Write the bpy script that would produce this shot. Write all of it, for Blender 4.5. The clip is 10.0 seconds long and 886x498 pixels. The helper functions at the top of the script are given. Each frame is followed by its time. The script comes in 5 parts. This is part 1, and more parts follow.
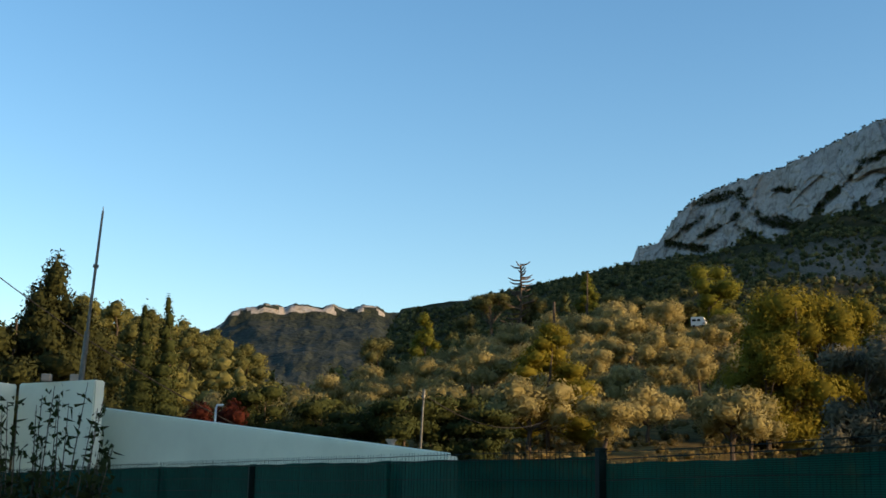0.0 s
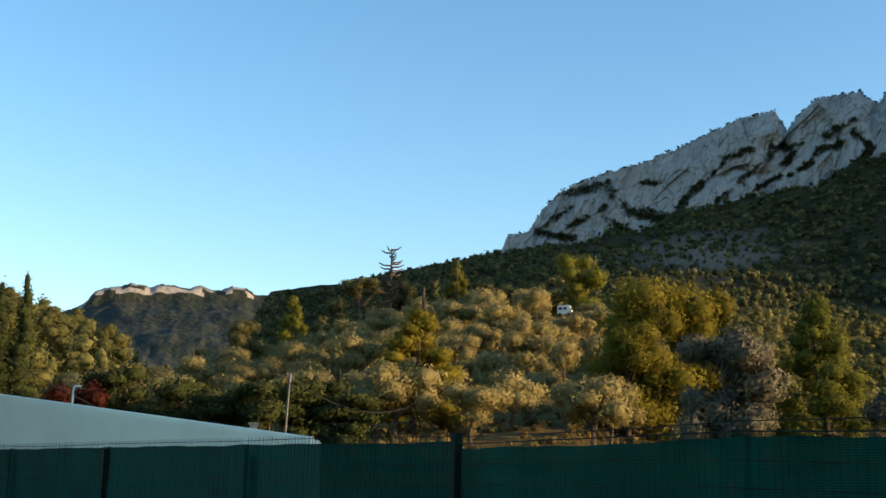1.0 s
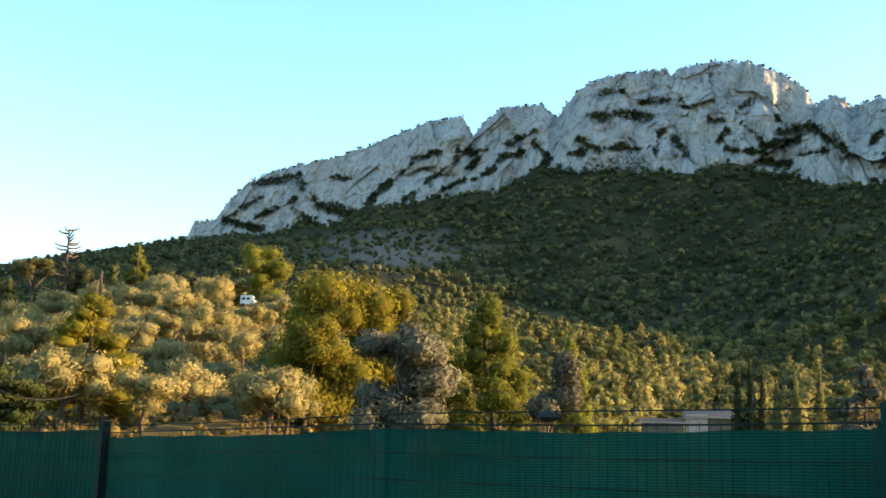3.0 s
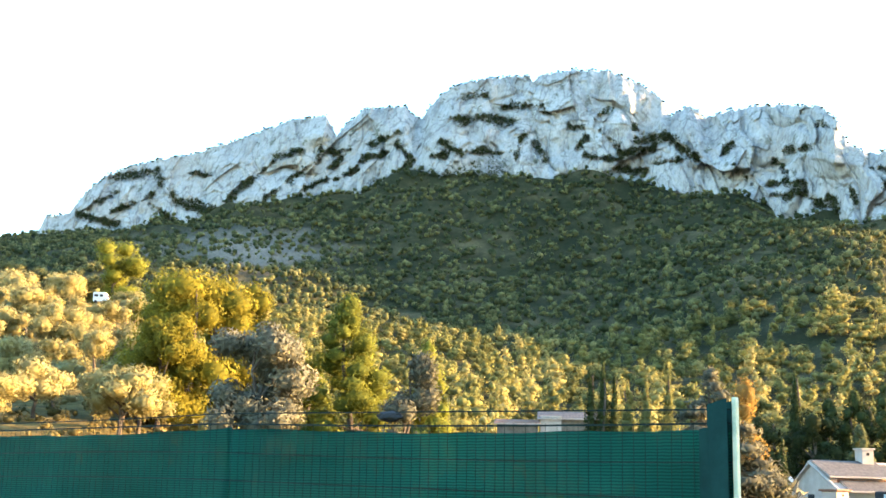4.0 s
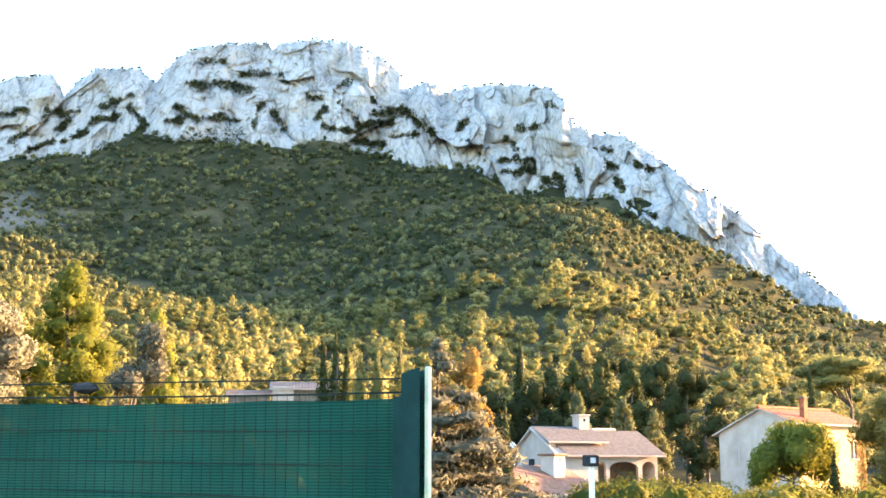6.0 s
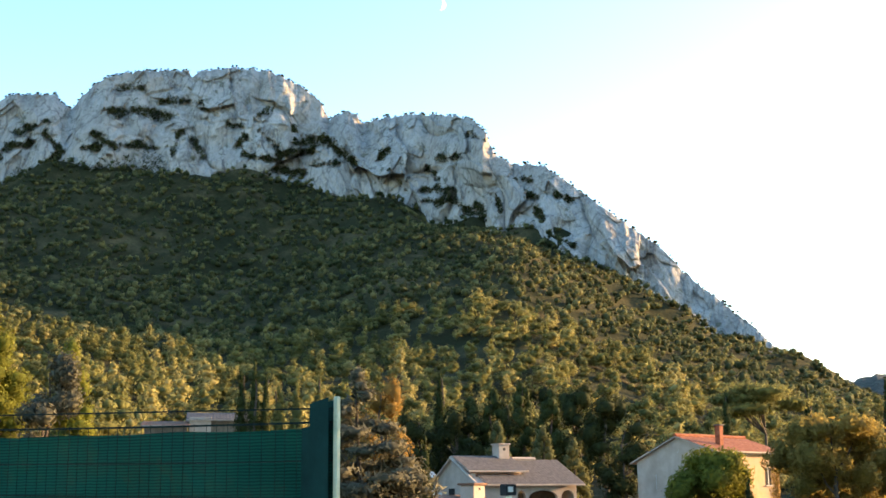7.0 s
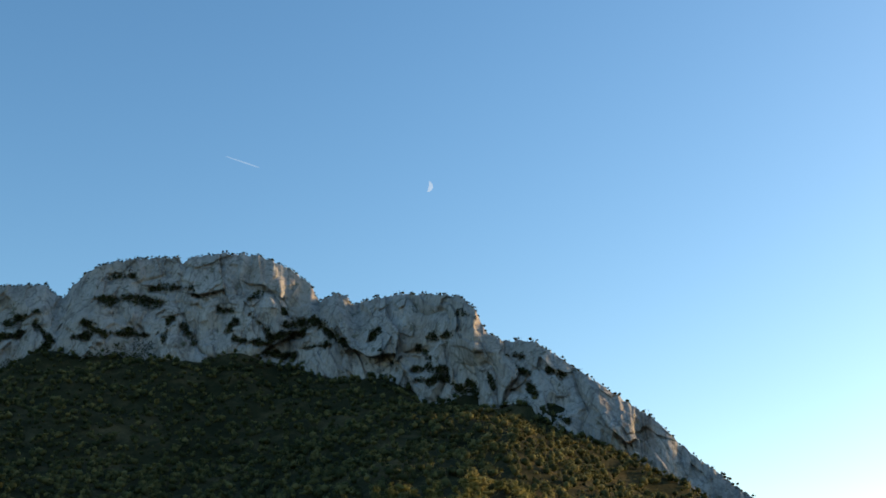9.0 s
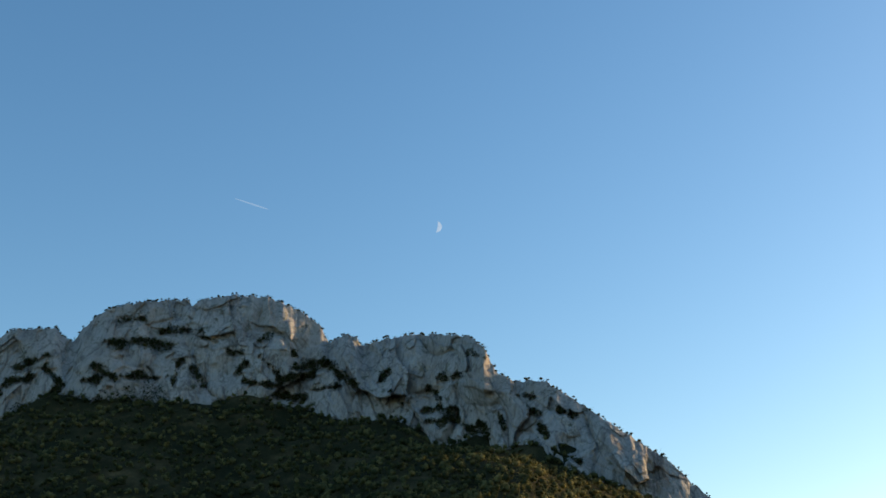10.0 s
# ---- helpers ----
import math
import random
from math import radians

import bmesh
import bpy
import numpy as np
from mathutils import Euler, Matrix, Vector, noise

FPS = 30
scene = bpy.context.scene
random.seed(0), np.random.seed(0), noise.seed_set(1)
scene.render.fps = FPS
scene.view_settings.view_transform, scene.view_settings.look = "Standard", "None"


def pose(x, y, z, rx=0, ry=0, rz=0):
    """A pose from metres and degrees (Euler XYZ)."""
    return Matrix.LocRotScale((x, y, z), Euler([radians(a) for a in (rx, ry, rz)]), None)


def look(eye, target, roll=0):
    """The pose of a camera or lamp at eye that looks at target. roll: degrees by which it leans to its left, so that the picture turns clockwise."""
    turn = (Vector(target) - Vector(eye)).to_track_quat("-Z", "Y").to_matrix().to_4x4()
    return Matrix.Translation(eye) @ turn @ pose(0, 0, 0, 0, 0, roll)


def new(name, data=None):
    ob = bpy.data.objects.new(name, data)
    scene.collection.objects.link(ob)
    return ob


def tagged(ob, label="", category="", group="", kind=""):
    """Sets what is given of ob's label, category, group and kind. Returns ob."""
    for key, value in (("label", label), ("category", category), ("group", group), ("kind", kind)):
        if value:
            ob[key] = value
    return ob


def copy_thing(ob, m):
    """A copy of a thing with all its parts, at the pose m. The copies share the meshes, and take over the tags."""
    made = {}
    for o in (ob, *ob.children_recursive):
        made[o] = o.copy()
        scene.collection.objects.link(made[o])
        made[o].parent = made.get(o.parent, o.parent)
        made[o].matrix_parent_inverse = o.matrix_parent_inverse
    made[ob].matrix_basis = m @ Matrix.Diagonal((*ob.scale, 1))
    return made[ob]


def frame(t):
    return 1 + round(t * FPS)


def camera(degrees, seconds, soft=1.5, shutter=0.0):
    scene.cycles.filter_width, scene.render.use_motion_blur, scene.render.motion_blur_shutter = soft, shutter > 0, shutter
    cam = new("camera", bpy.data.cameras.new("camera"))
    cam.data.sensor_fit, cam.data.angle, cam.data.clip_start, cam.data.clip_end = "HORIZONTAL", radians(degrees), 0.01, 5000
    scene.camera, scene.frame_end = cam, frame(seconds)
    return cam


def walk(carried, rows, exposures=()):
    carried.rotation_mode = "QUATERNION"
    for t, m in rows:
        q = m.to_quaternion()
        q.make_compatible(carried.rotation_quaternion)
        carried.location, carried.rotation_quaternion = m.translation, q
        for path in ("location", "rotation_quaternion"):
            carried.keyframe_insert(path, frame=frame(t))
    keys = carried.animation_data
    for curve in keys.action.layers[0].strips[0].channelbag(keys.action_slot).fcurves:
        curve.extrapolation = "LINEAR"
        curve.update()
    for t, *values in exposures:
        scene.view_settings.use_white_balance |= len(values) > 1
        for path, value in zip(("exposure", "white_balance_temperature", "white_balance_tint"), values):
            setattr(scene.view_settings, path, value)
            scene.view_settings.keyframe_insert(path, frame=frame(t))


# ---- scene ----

# ======================= camera and walk =======================
EYE = 1.55          # the phone's height over the ground
ARM = 0.63          # the phone swings round the body at this radius
cam = camera(40.08, 10.0, soft=1.6)
ROWS = [  # seconds, yaw, pitch, roll
    (0.0, -0.271, 11.862, -1.29),
    (0.5, -3.261, 11.718, -1.432),
    (1.0, -6.48, 11.296, -1.432),
    (1.5, -10.285, 11.33, -1.627),
    (2.0, -13.208, 11.34, -1.969),
    (2.5, -17.633, 11.35, -1.766),
    (4.0, -28.071, 11.491, -1.292),
    (4.5, -31.982, 11.671, -1.143),
    (5.0, -34.583, 11.076, -0.793),
    (5.5, -37.152, 10.7, -0.484),
    (6.0, -40.422, 10.249, -0.005),
    (7.5, -44.671, 12.97, 1.022),
    (8.0, -44.207, 15.4, 1.62),
    (8.5, -44.134, 17.696, 2.117),
    (9.0, -44.066, 20.014, 2.304),
    (9.5, -43.691, 21.27, 2.652),
    (10.0, -43.486, 21.936, 2.59),
]
EXPOSURES = [(0.0, 0.65, 6500, 10), (1.0, 0.9, 6500, 10), (2.0, 1.35, 6700, 7), (2.5, 1.6, 6800, 8), (3.0, 2.0, 6900, 8), (3.8, 3.15, 7000, 10), (4.5, 3.45, 6900, 12), (5.5, 3.6, 7300, 20), (6.2, 3.6, 7400, 22), (7.3, 1.6, 6900, 12), (7.8, 1.3, 6800, 12), (8.5, 0.8, 6500, 10), (9.0, 0.6, 6500, 10), (10.0, 0.45, 6500, 10)]
walk(cam, [(t, pose(ARM * math.sin(radians(-yaw)), ARM * (math.cos(radians(yaw)) - 1), EYE, 90 + pitch, roll, yaw))
           for t, yaw, pitch, roll in ROWS], EXPOSURES)

# ======================= world and sun =======================
SUN_AZ, SUN_EL = 110.0, 11.0      # degrees clockwise from straight ahead at the start, and over the horizon
world = bpy.data.worlds.new("sky")
scene.world = world
world.use_nodes = True
wt = world.node_tree
sky = wt.nodes.new("ShaderNodeTexSky")
sky.sky_type, sky.sun_disc = "NISHITA", False
sky.sun_elevation, sky.sun_rotation = radians(SUN_EL), radians(SUN_AZ)
sky.air_density, sky.dust_density, sky.ozone_density = 1.0, 0.7, 1.6
wt.nodes["Background"].inputs[1].default_value = 0.175
hue = wt.nodes.new("ShaderNodeHueSaturation")
hue.inputs["Saturation"].default_value = 1.25
wt.links.new(sky.outputs[0], hue.inputs["Color"])
wt.links.new(hue.outputs[0], wt.nodes["Background"].inputs[0])
sun = new("sun", bpy.data.lights.new("sun", "SUN"))
sun.data.energy, sun.data.angle, sun.data.color = 5.0, radians(0.5), (1.0, 0.66, 0.34)
sun_way = Vector((math.sin(radians(SUN_AZ)) * math.cos(radians(SUN_EL)), math.cos(radians(SUN_AZ)) * math.cos(radians(SUN_EL)), math.sin(radians(SUN_EL))))
sun.matrix_world = look(sun_way * 50, (0, 0, 0))


# ======================= materials =======================
def nodes_of(name):
    m = bpy.data.materials.new(name)
    m.use_nodes = True
    nt = m.node_tree
    return m, nt, nt.nodes["Principled BSDF"], nt.nodes["Material Output"]


def add(nt, kind, **values):
    n = nt.nodes.new(kind)
    for key, v in values.items():
        n.inputs[key].default_value = v
    return n


def ramp(nt, source, stops):
    n = nt.nodes.new("ShaderNodeValToRGB")
    el = n.color_ramp.elements
    while len(el) < len(stops):
        el.new(0.5)
    for e, (p, c) in zip(el, stops):
        e.position, e.color = p, (*c, 1)
    nt.links.new(source, n.inputs[0])
    return n


def mixed(nt, fac, a, b, how="MIX"):
    n = nt.nodes.new("ShaderNodeMix")
    n.data_type, n.blend_type = "RGBA", how
    for socket, v in ((n.inputs[0], fac), (n.inputs[6], a), (n.inputs[7], b)):
        if isinstance(v, (int, float)):
            socket.default_value = v
        elif isinstance(v, tuple):
            socket.default_value = (*v, 1)
        else:
            nt.links.new(v, socket)
    return n.outputs[2]


def surface(name, stops, scale=3.0, detail=6.0, rough=0.85, bump=0.2, bump_scale=None, metal=0.0, stain=None, stain_scale=0.6, stretch=(1, 1, 1), dist=0.05):
    """A weathered surface: a ramp of colours over grain, larger stains, and relief."""
    m, nt, bsdf, out = nodes_of(name)
    co = nt.nodes.new("ShaderNodeTexCoord")
    mp = add(nt, "ShaderNodeMapping", Scale=stretch)
    nt.links.new(co.outputs["Object"], mp.inputs[0])
    n = add(nt, "ShaderNodeTexNoise", Scale=scale, Detail=detail, Roughness=0.62)
    nt.links.new(mp.outputs[0], n.inputs["Vector"])
    col = ramp(nt, n.outputs[0], stops).outputs[0]
    if stain:
        s = add(nt, "ShaderNodeTexNoise", Scale=stain_scale, Detail=4.0, Roughness=0.6)
        nt.links.new(mp.outputs[0], s.inputs["Vector"])
        mask = ramp(nt, s.outputs[0], [(0.48, (0, 0, 0)), (0.66, (1, 1, 1))]).outputs[0]
        col = mixed(nt, mask, col, stain)
    nt.links.new(col, bsdf.inputs["Base Color"])
    bsdf.inputs["Roughness"].default_value, bsdf.inputs["Metallic"].default_value = rough, metal
    bsdf.inputs["Specular IOR Level"].default_value = 0.15
    if bump:
        b = add(nt, "ShaderNodeTexNoise", Scale=bump_scale or scale * 3, Detail=5.0)
        nt.links.new(mp.outputs[0], b.inputs["Vector"])
        bp = add(nt, "ShaderNodeBump", Strength=bump, Distance=dist)
        nt.links.new(b.outputs[0], bp.inputs["Height"])
        nt.links.new(bp.outputs[0], bsdf.inputs["Normal"])
    return m


def foliage(name, dark, mid, light, through_light=0.42):
    """Leaves: each tree takes its own tone from the attribute, each leaf a little of its own."""
    m, nt, bsdf, out = nodes_of(name)
    at = nt.nodes.new("ShaderNodeAttribute")
    at.attribute_name = "tone"
    info = nt.nodes.new("ShaderNodeObjectInfo")
    geo = nt.nodes.new("ShaderNodeNewGeometry")
    s1 = nt.nodes.new("ShaderNodeMath"); s1.operation = "ADD"
    nt.links.new(at.outputs["Fac"], s1.inputs[0])
    k = nt.nodes.new("ShaderNodeMath"); k.operation = "MULTIPLY_ADD"
    nt.links.new(info.outputs["Random"], k.inputs[0]); k.inputs[1].default_value = 0.25; k.inputs[2].default_value = -0.12
    nt.links.new(k.outputs[0], s1.inputs[1])
    k2 = nt.nodes.new("ShaderNodeMath"); k2.operation = "MULTIPLY_ADD"
    nt.links.new(geo.outputs["Random Per Island"], k2.inputs[0]); k2.inputs[1].default_value = 0.22
    nt.links.new(s1.outputs[0], k2.inputs[2])
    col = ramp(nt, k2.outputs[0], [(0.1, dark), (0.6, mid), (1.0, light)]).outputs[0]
    nt.links.new(col, bsdf.inputs["Base Color"])
    bsdf.inputs["Roughness"].default_value = 0.8
    bsdf.inputs["Specular IOR Level"].default_value = 0.05
    tr = nt.nodes.new("ShaderNodeBsdfTranslucent")
    nt.links.new(col, tr.inputs[0])
    mx = nt.nodes.new("ShaderNodeMixShader"); mx.inputs[0].default_value = through_light
    nt.links.new(bsdf.outputs[0], mx.inputs[1]); nt.links.new(tr.outputs[0], mx.inputs[2])
    nt.links.new(mx.outputs[0], out.inputs[0])
    return m


def ground_material():
    """Dry grass and earth under the trees; bare pale scree where the attribute says so."""
    m, nt, bsdf, out = nodes_of("hillside")
    co = nt.nodes.new("ShaderNodeTexCoord")
    n1 = add(nt, "ShaderNodeTexNoise", Scale=0.05, Detail=8.0, Roughness=0.65)
    n2 = add(nt, "ShaderNodeTexNoise", Scale=0.9, Detail=5.0, Roughness=0.7)
    for n in (n1, n2):
        nt.links.new(co.outputs["Object"], n.inputs["Vector"])
    a = ramp(nt, n1.outputs[0], [(0.3, (0.021, 0.025, 0.012)), (0.5, (0.042, 0.042, 0.02)), (0.74, (0.14, 0.11, 0.055))]).outputs[0]
    b = ramp(nt, n2.outputs[0], [(0.3, (0.4, 0.4, 0.4)), (0.7, (1, 1, 1))]).outputs[0]
    col = mixed(nt, 0.8, a, b, "MULTIPLY")
    at = nt.nodes.new("ShaderNodeAttribute"); at.attribute_name = "scree"
    sc = ramp(nt, n2.outputs[0], [(0.35, (0.10, 0.085, 0.065)), (0.65, (0.25, 0.21, 0.165))]).outputs[0]
    col = mixed(nt, at.outputs["Fac"], col, sc)
    dr = nt.nodes.new("ShaderNodeAttribute"); dr.attribute_name = "dry"
    gr = ramp(nt, n2.outputs[0], [(0.3, (0.07, 0.055, 0.022)), (0.55, (0.18, 0.135, 0.05)), (0.72, (0.28, 0.21, 0.085))]).outputs[0]
    col = mixed(nt, dr.outputs["Fac"], col, gr)
    nt.links.new(col, bsdf.inputs["Base Color"])
    bsdf.inputs["Roughness"].default_value, bsdf.inputs["Specular IOR Level"].default_value = 0.95, 0.03
    bp = add(nt, "ShaderNodeBump", Strength=0.6, Distance=0.6)
    nt.links.new(n2.outputs[0], bp.inputs["Height"]); nt.links.new(bp.outputs[0], bsdf.inputs["Normal"])
    return m


def rock_material(name="limestone", warm=0.0):
    m, nt, bsdf, out = nodes_of(name)
    co = nt.nodes.new("ShaderNodeTexCoord")
    mp = add(nt, "ShaderNodeMapping", Scale=(1, 1, 0.35))
    nt.links.new(co.outputs["Object"], mp.inputs[0])
    n1 = add(nt, "ShaderNodeTexNoise", Scale=0.06, Detail=9.0, Roughness=0.68)
    n2 = add(nt, "ShaderNodeTexNoise", Scale=0.35, Detail=8.0, Roughness=0.7)
    n3 = add(nt, "ShaderNodeTexNoise", Scale=0.025, Detail=3.0)
    for n in (n1, n2):
        nt.links.new(mp.outputs[0], n.inputs["Vector"])
    nt.links.new(co.outputs["Object"], n3.inputs["Vector"])
    a = ramp(nt, n1.outputs[0], [(0.28, (0.17, 0.165, 0.16)), (0.45, (0.31, 0.30, 0.285)), (0.7, (0.40, 0.39, 0.37))]).outputs[0]
    b = ramp(nt, n2.outputs[0], [(0.30, (0.45, 0.45, 0.46)), (0.52, (1, 1, 1))]).outputs[0]
    col = mixed(nt, 0.75, a, b, "MULTIPLY")
    # joints between the blocks, bent by noise, and scattered dark growth
    bend = add(nt, "ShaderNodeVectorMath"); bend.operation = "MULTIPLY_ADD"
    nt.links.new(n1.outputs["Color"], bend.inputs[0]); bend.inputs[1].default_value = (14, 14, 14)
    nt.links.new(mp.outputs[0], bend.inputs[2])
    for size, wide, dark in ((0.075, 0.035, 0.55), (0.22, 0.05, 0.76)):
        vo = add(nt, "ShaderNodeTexVoronoi", Scale=size)
        vo.feature = "DISTANCE_TO_EDGE"
        nt.links.new(bend.outputs[0], vo.inputs["Vector"])
        col = mixed(nt, 1.0, col, ramp(nt, vo.outputs["Distance"], [(0.0, (dark, dark, dark)), (wide, (1, 1, 1))]).outputs[0], "MULTIPLY")
    n4 = add(nt, "ShaderNodeTexNoise", Scale=0.16, Detail=7.0, Roughness=0.75)
    nt.links.new(co.outputs["Object"], n4.inputs["Vector"])
    col = mixed(nt, ramp(nt, n4.outputs[0], [(0.57, (0, 0, 0)), (0.63, (0.85, 0.85, 0.85))]).outputs[0], col, (0.085, 0.088, 0.06))
    w = ramp(nt, n3.outputs[0], [(0.54, (0, 0, 0)), (0.70, (0.4, 0.4, 0.4))]).outputs[0]
    col = mixed(nt, w, col, (0.34, 0.28, 0.22))
    nt.links.new(col, bsdf.inputs["Base Color"])
    bsdf.inputs["Roughness"].default_value, bsdf.inputs["Specular IOR Level"].default_value = 0.92, 0.1
    bp = add(nt, "ShaderNodeBump", Strength=0.6, Distance=1.2)
    nt.links.new(n2.outputs[0], bp.inputs["Height"]); nt.links.new(bp.outputs[0], bsdf.inputs["Normal"])
    return m


M_GROUND = ground_material()
M_ROCK = rock_material()
M_OLIVE = foliage("olive_leaves", (0.145, 0.132, 0.05), (0.325, 0.28, 0.125), (0.49, 0.42, 0.205))
M_PINE = foliage("pine_needles", (0.06, 0.072, 0.014), (0.17, 0.175, 0.03), (0.30, 0.28, 0.06))
M_OAK = foliage("oak_leaves", (0.08, 0.078, 0.013), (0.21, 0.18, 0.025), (0.36, 0.28, 0.045))
M_WOOD = foliage("woodland_leaves", (0.06, 0.07, 0.028), (0.17, 0.165, 0.056), (0.29, 0.25, 0.10))
M_SCRUB = foliage("scrub_leaves", (0.05, 0.06, 0.027), (0.14, 0.14, 0.058), (0.28, 0.245, 0.105))
M_CYPRESS = foliage("cypress_leaves", (0.02, 0.028, 0.010), (0.045, 0.055, 0.018), (0.10, 0.10, 0.03), 0.15)
M_CEDAR = foliage("cedar_needles", (0.045, 0.047, 0.034), (0.14, 0.135, 0.095), (0.30, 0.28, 0.20), 0.2)
M_RED = foliage("red_leaves", (0.04, 0.013, 0.009), (0.09, 0.024, 0.016), (0.15, 0.05, 0.028))
M_DARKTREE = foliage("dark_pine_needles", (0.015, 0.02, 0.008), (0.04, 0.045, 0.016), (0.08, 0.08, 0.025), 0.15)
M_LEDGE = foliage("ledge_shrub_leaves", (0.02, 0.026, 0.012), (0.05, 0.055, 0.022), (0.10, 0.095, 0.038), 0.15)
M_BARK = surface("bark", [(0.3, (0.03, 0.025, 0.02)), (0.6, (0.09, 0.07, 0.055)), (0.8, (0.18, 0.145, 0.11))], 6, bump=0.8, stretch=(1, 1, 0.3))
M_RENDER_GREY = surface("grey_render", [(0.3, (0.64, 0.65, 0.53)), (0.7, (0.74, 0.74, 0.61))], 1.2, bump=0.1, stain=(0.56, 0.56, 0.46), stain_scale=0.3)
M_RENDER_WHITE = surface("white_render", [(0.3, (0.36, 0.285, 0.23)), (0.7, (0.45, 0.36, 0.295))], 1.5, bump=0.1, stain=(0.31, 0.245, 0.20), stain_scale=0.4)
M_RENDER_OCHRE = surface("ochre_render", [(0.3, (0.44, 0.25, 0.12)), (0.7, (0.56, 0.34, 0.17))], 1.5, bump=0.1, stain=(0.42, 0.28, 0.17), stain_scale=0.5)
M_TILE_RED = surface("red_clay_tiles", [(0.3, (0.15, 0.04, 0.02)), (0.5, (0.25, 0.075, 0.035)), (0.75, (0.33, 0.13, 0.07))], 4, bump=0.2)
M_TILE_GREY = surface("grey_clay_tiles", [(0.3, (0.058, 0.05, 0.047)), (0.5, (0.092, 0.08, 0.074)), (0.75, (0.14, 0.12, 0.108))], 4, bump=0.2)
M_TILE_BROWN = surface("brown_clay_tiles", [(0.3, (0.12, 0.06, 0.04)), (0.5, (0.19, 0.095, 0.06)), (0.75, (0.27, 0.15, 0.10))], 4, bump=0.2)
# dark brown that stands for house walls lying in shade
M_SHADED_WALL = surface("shaded_wall", [(0.3, (0.10, 0.08, 0.06)), (0.7, (0.20, 0.16, 0.12))], 2.5, bump=0.4)
M_DARK = surface("dark_opening", [(0.3, (0.015, 0.014, 0.013)), (0.7, (0.03, 0.028, 0.026))], 3, bump=0.0)
M_STEEL = surface("galvanised_steel", [(0.3, (0.07, 0.075, 0.075)), (0.7, (0.13, 0.135, 0.135))], 8, rough=0.5, metal=0.6, bump=0.05)
M_GREEN = surface("green_coated_steel", [(0.3, (0.002, 0.008, 0.007)), (0.7, (0.004, 0.014, 0.011))], 12, rough=0.7, bump=0.05)
M_PALE_GREEN = surface("pale_green_paint", [(0.3, (0.42, 0.43, 0.30)), (0.7, (0.54, 0.54, 0.39))], 9, rough=0.5, bump=0.08, stain=(0.22, 0.28, 0.22), stain_scale=6)
M_WHITE = surface("white_plastic", [(0.3, (0.52, 0.52, 0.50)), (0.7, (0.62, 0.62, 0.60))], 5, rough=0.5, bump=0.0)
M_BLACK = surface("black_fabric", [(0.3, (0.012, 0.012, 0.013)), (0.7, (0.035, 0.034, 0.034))], 25, bump=0.3, dist=0.01)


# ======================= building helpers =======================
def polar(az, r, z=0.0):
    return Vector((r * math.sin(radians(az)), r * math.cos(radians(az)), z))


def from_el(az, r, el):
    """The place at that bearing, distance and elevation as seen from the first eye."""
    return polar(az, r, EYE + r * math.tan(radians(el)))


def curve1(pairs):
    """A smooth line through (bearing, value) pairs."""
    xs, ys = np.array([p[0] for p in pairs], float), np.array([p[1] for p in pairs], float)
    return lambda a: np.interp(a, xs, ys)


def mesh_arrays(name, verts, faces, mat, attr=None, smooth=False):
    """A mesh from arrays: verts (n, 3), faces (m, k) with one k for all; attr: {name: values per vertex}."""
    me = bpy.data.meshes.new(name)
    verts, faces = np.asarray(verts, np.float32), np.asarray(faces, np.int32)
    m, k = faces.shape
    me.vertices.add(len(verts)); me.vertices.foreach_set("co", verts.ravel())
    me.loops.add(m * k); me.loops.foreach_set("vertex_index", faces.ravel())
    me.polygons.add(m)
    me.polygons.foreach_set("loop_start", np.arange(0, m * k, k, dtype=np.int32))
    me.polygons.foreach_set("loop_total", np.full(m, k, np.int32))
    if smooth:
        me.polygons.foreach_set("use_smooth", np.ones(m, bool))
    for key, values in (attr or {}).items():
        a = me.attributes.new(key, "FLOAT", "POINT")
        a.data.foreach_set("value", np.asarray(values, np.float32))
    me.materials.append(mat)
    me.update(calc_edges=True)
    return me


def part(name, bm, mat, parent=None, label=""):
    me = bm if isinstance(bm, bpy.types.Mesh) else bpy.data.meshes.new(name)
    if not isinstance(bm, bpy.types.Mesh):
        bm.normal_update(); bm.to_mesh(me); bm.free()
        me.materials.append(mat)
    ob = new(name, me)
    ob.parent = parent
    return tagged(ob, label)


def empty(name, m, label, category, group="", kind=""):
    ob = new(name)
    ob.matrix_world = m
    ob.empty_display_size = 0.2
    return tagged(ob, label, category, group, kind)


def box(bm, x0, y0, z0, x1, y1, z1, bevel=0.0):
    r = bmesh.ops.create_cube(bm, size=1.0, matrix=Matrix.LocRotScale(((x0 + x1) / 2, (y0 + y1) / 2, (z0 + z1) / 2), None, (abs(x1 - x0), abs(y1 - y0), abs(z1 - z0))))
    if bevel:
        es = list({e for v in r["verts"] for e in v.link_edges})
        bmesh.ops.bevel(bm, geom=es, offset=bevel, segments=2, affect="EDGES", profile=0.6)
    return bm


def boxm(*a, bevel=0.0):
    return box(bmesh.new(), *a, bevel=bevel)


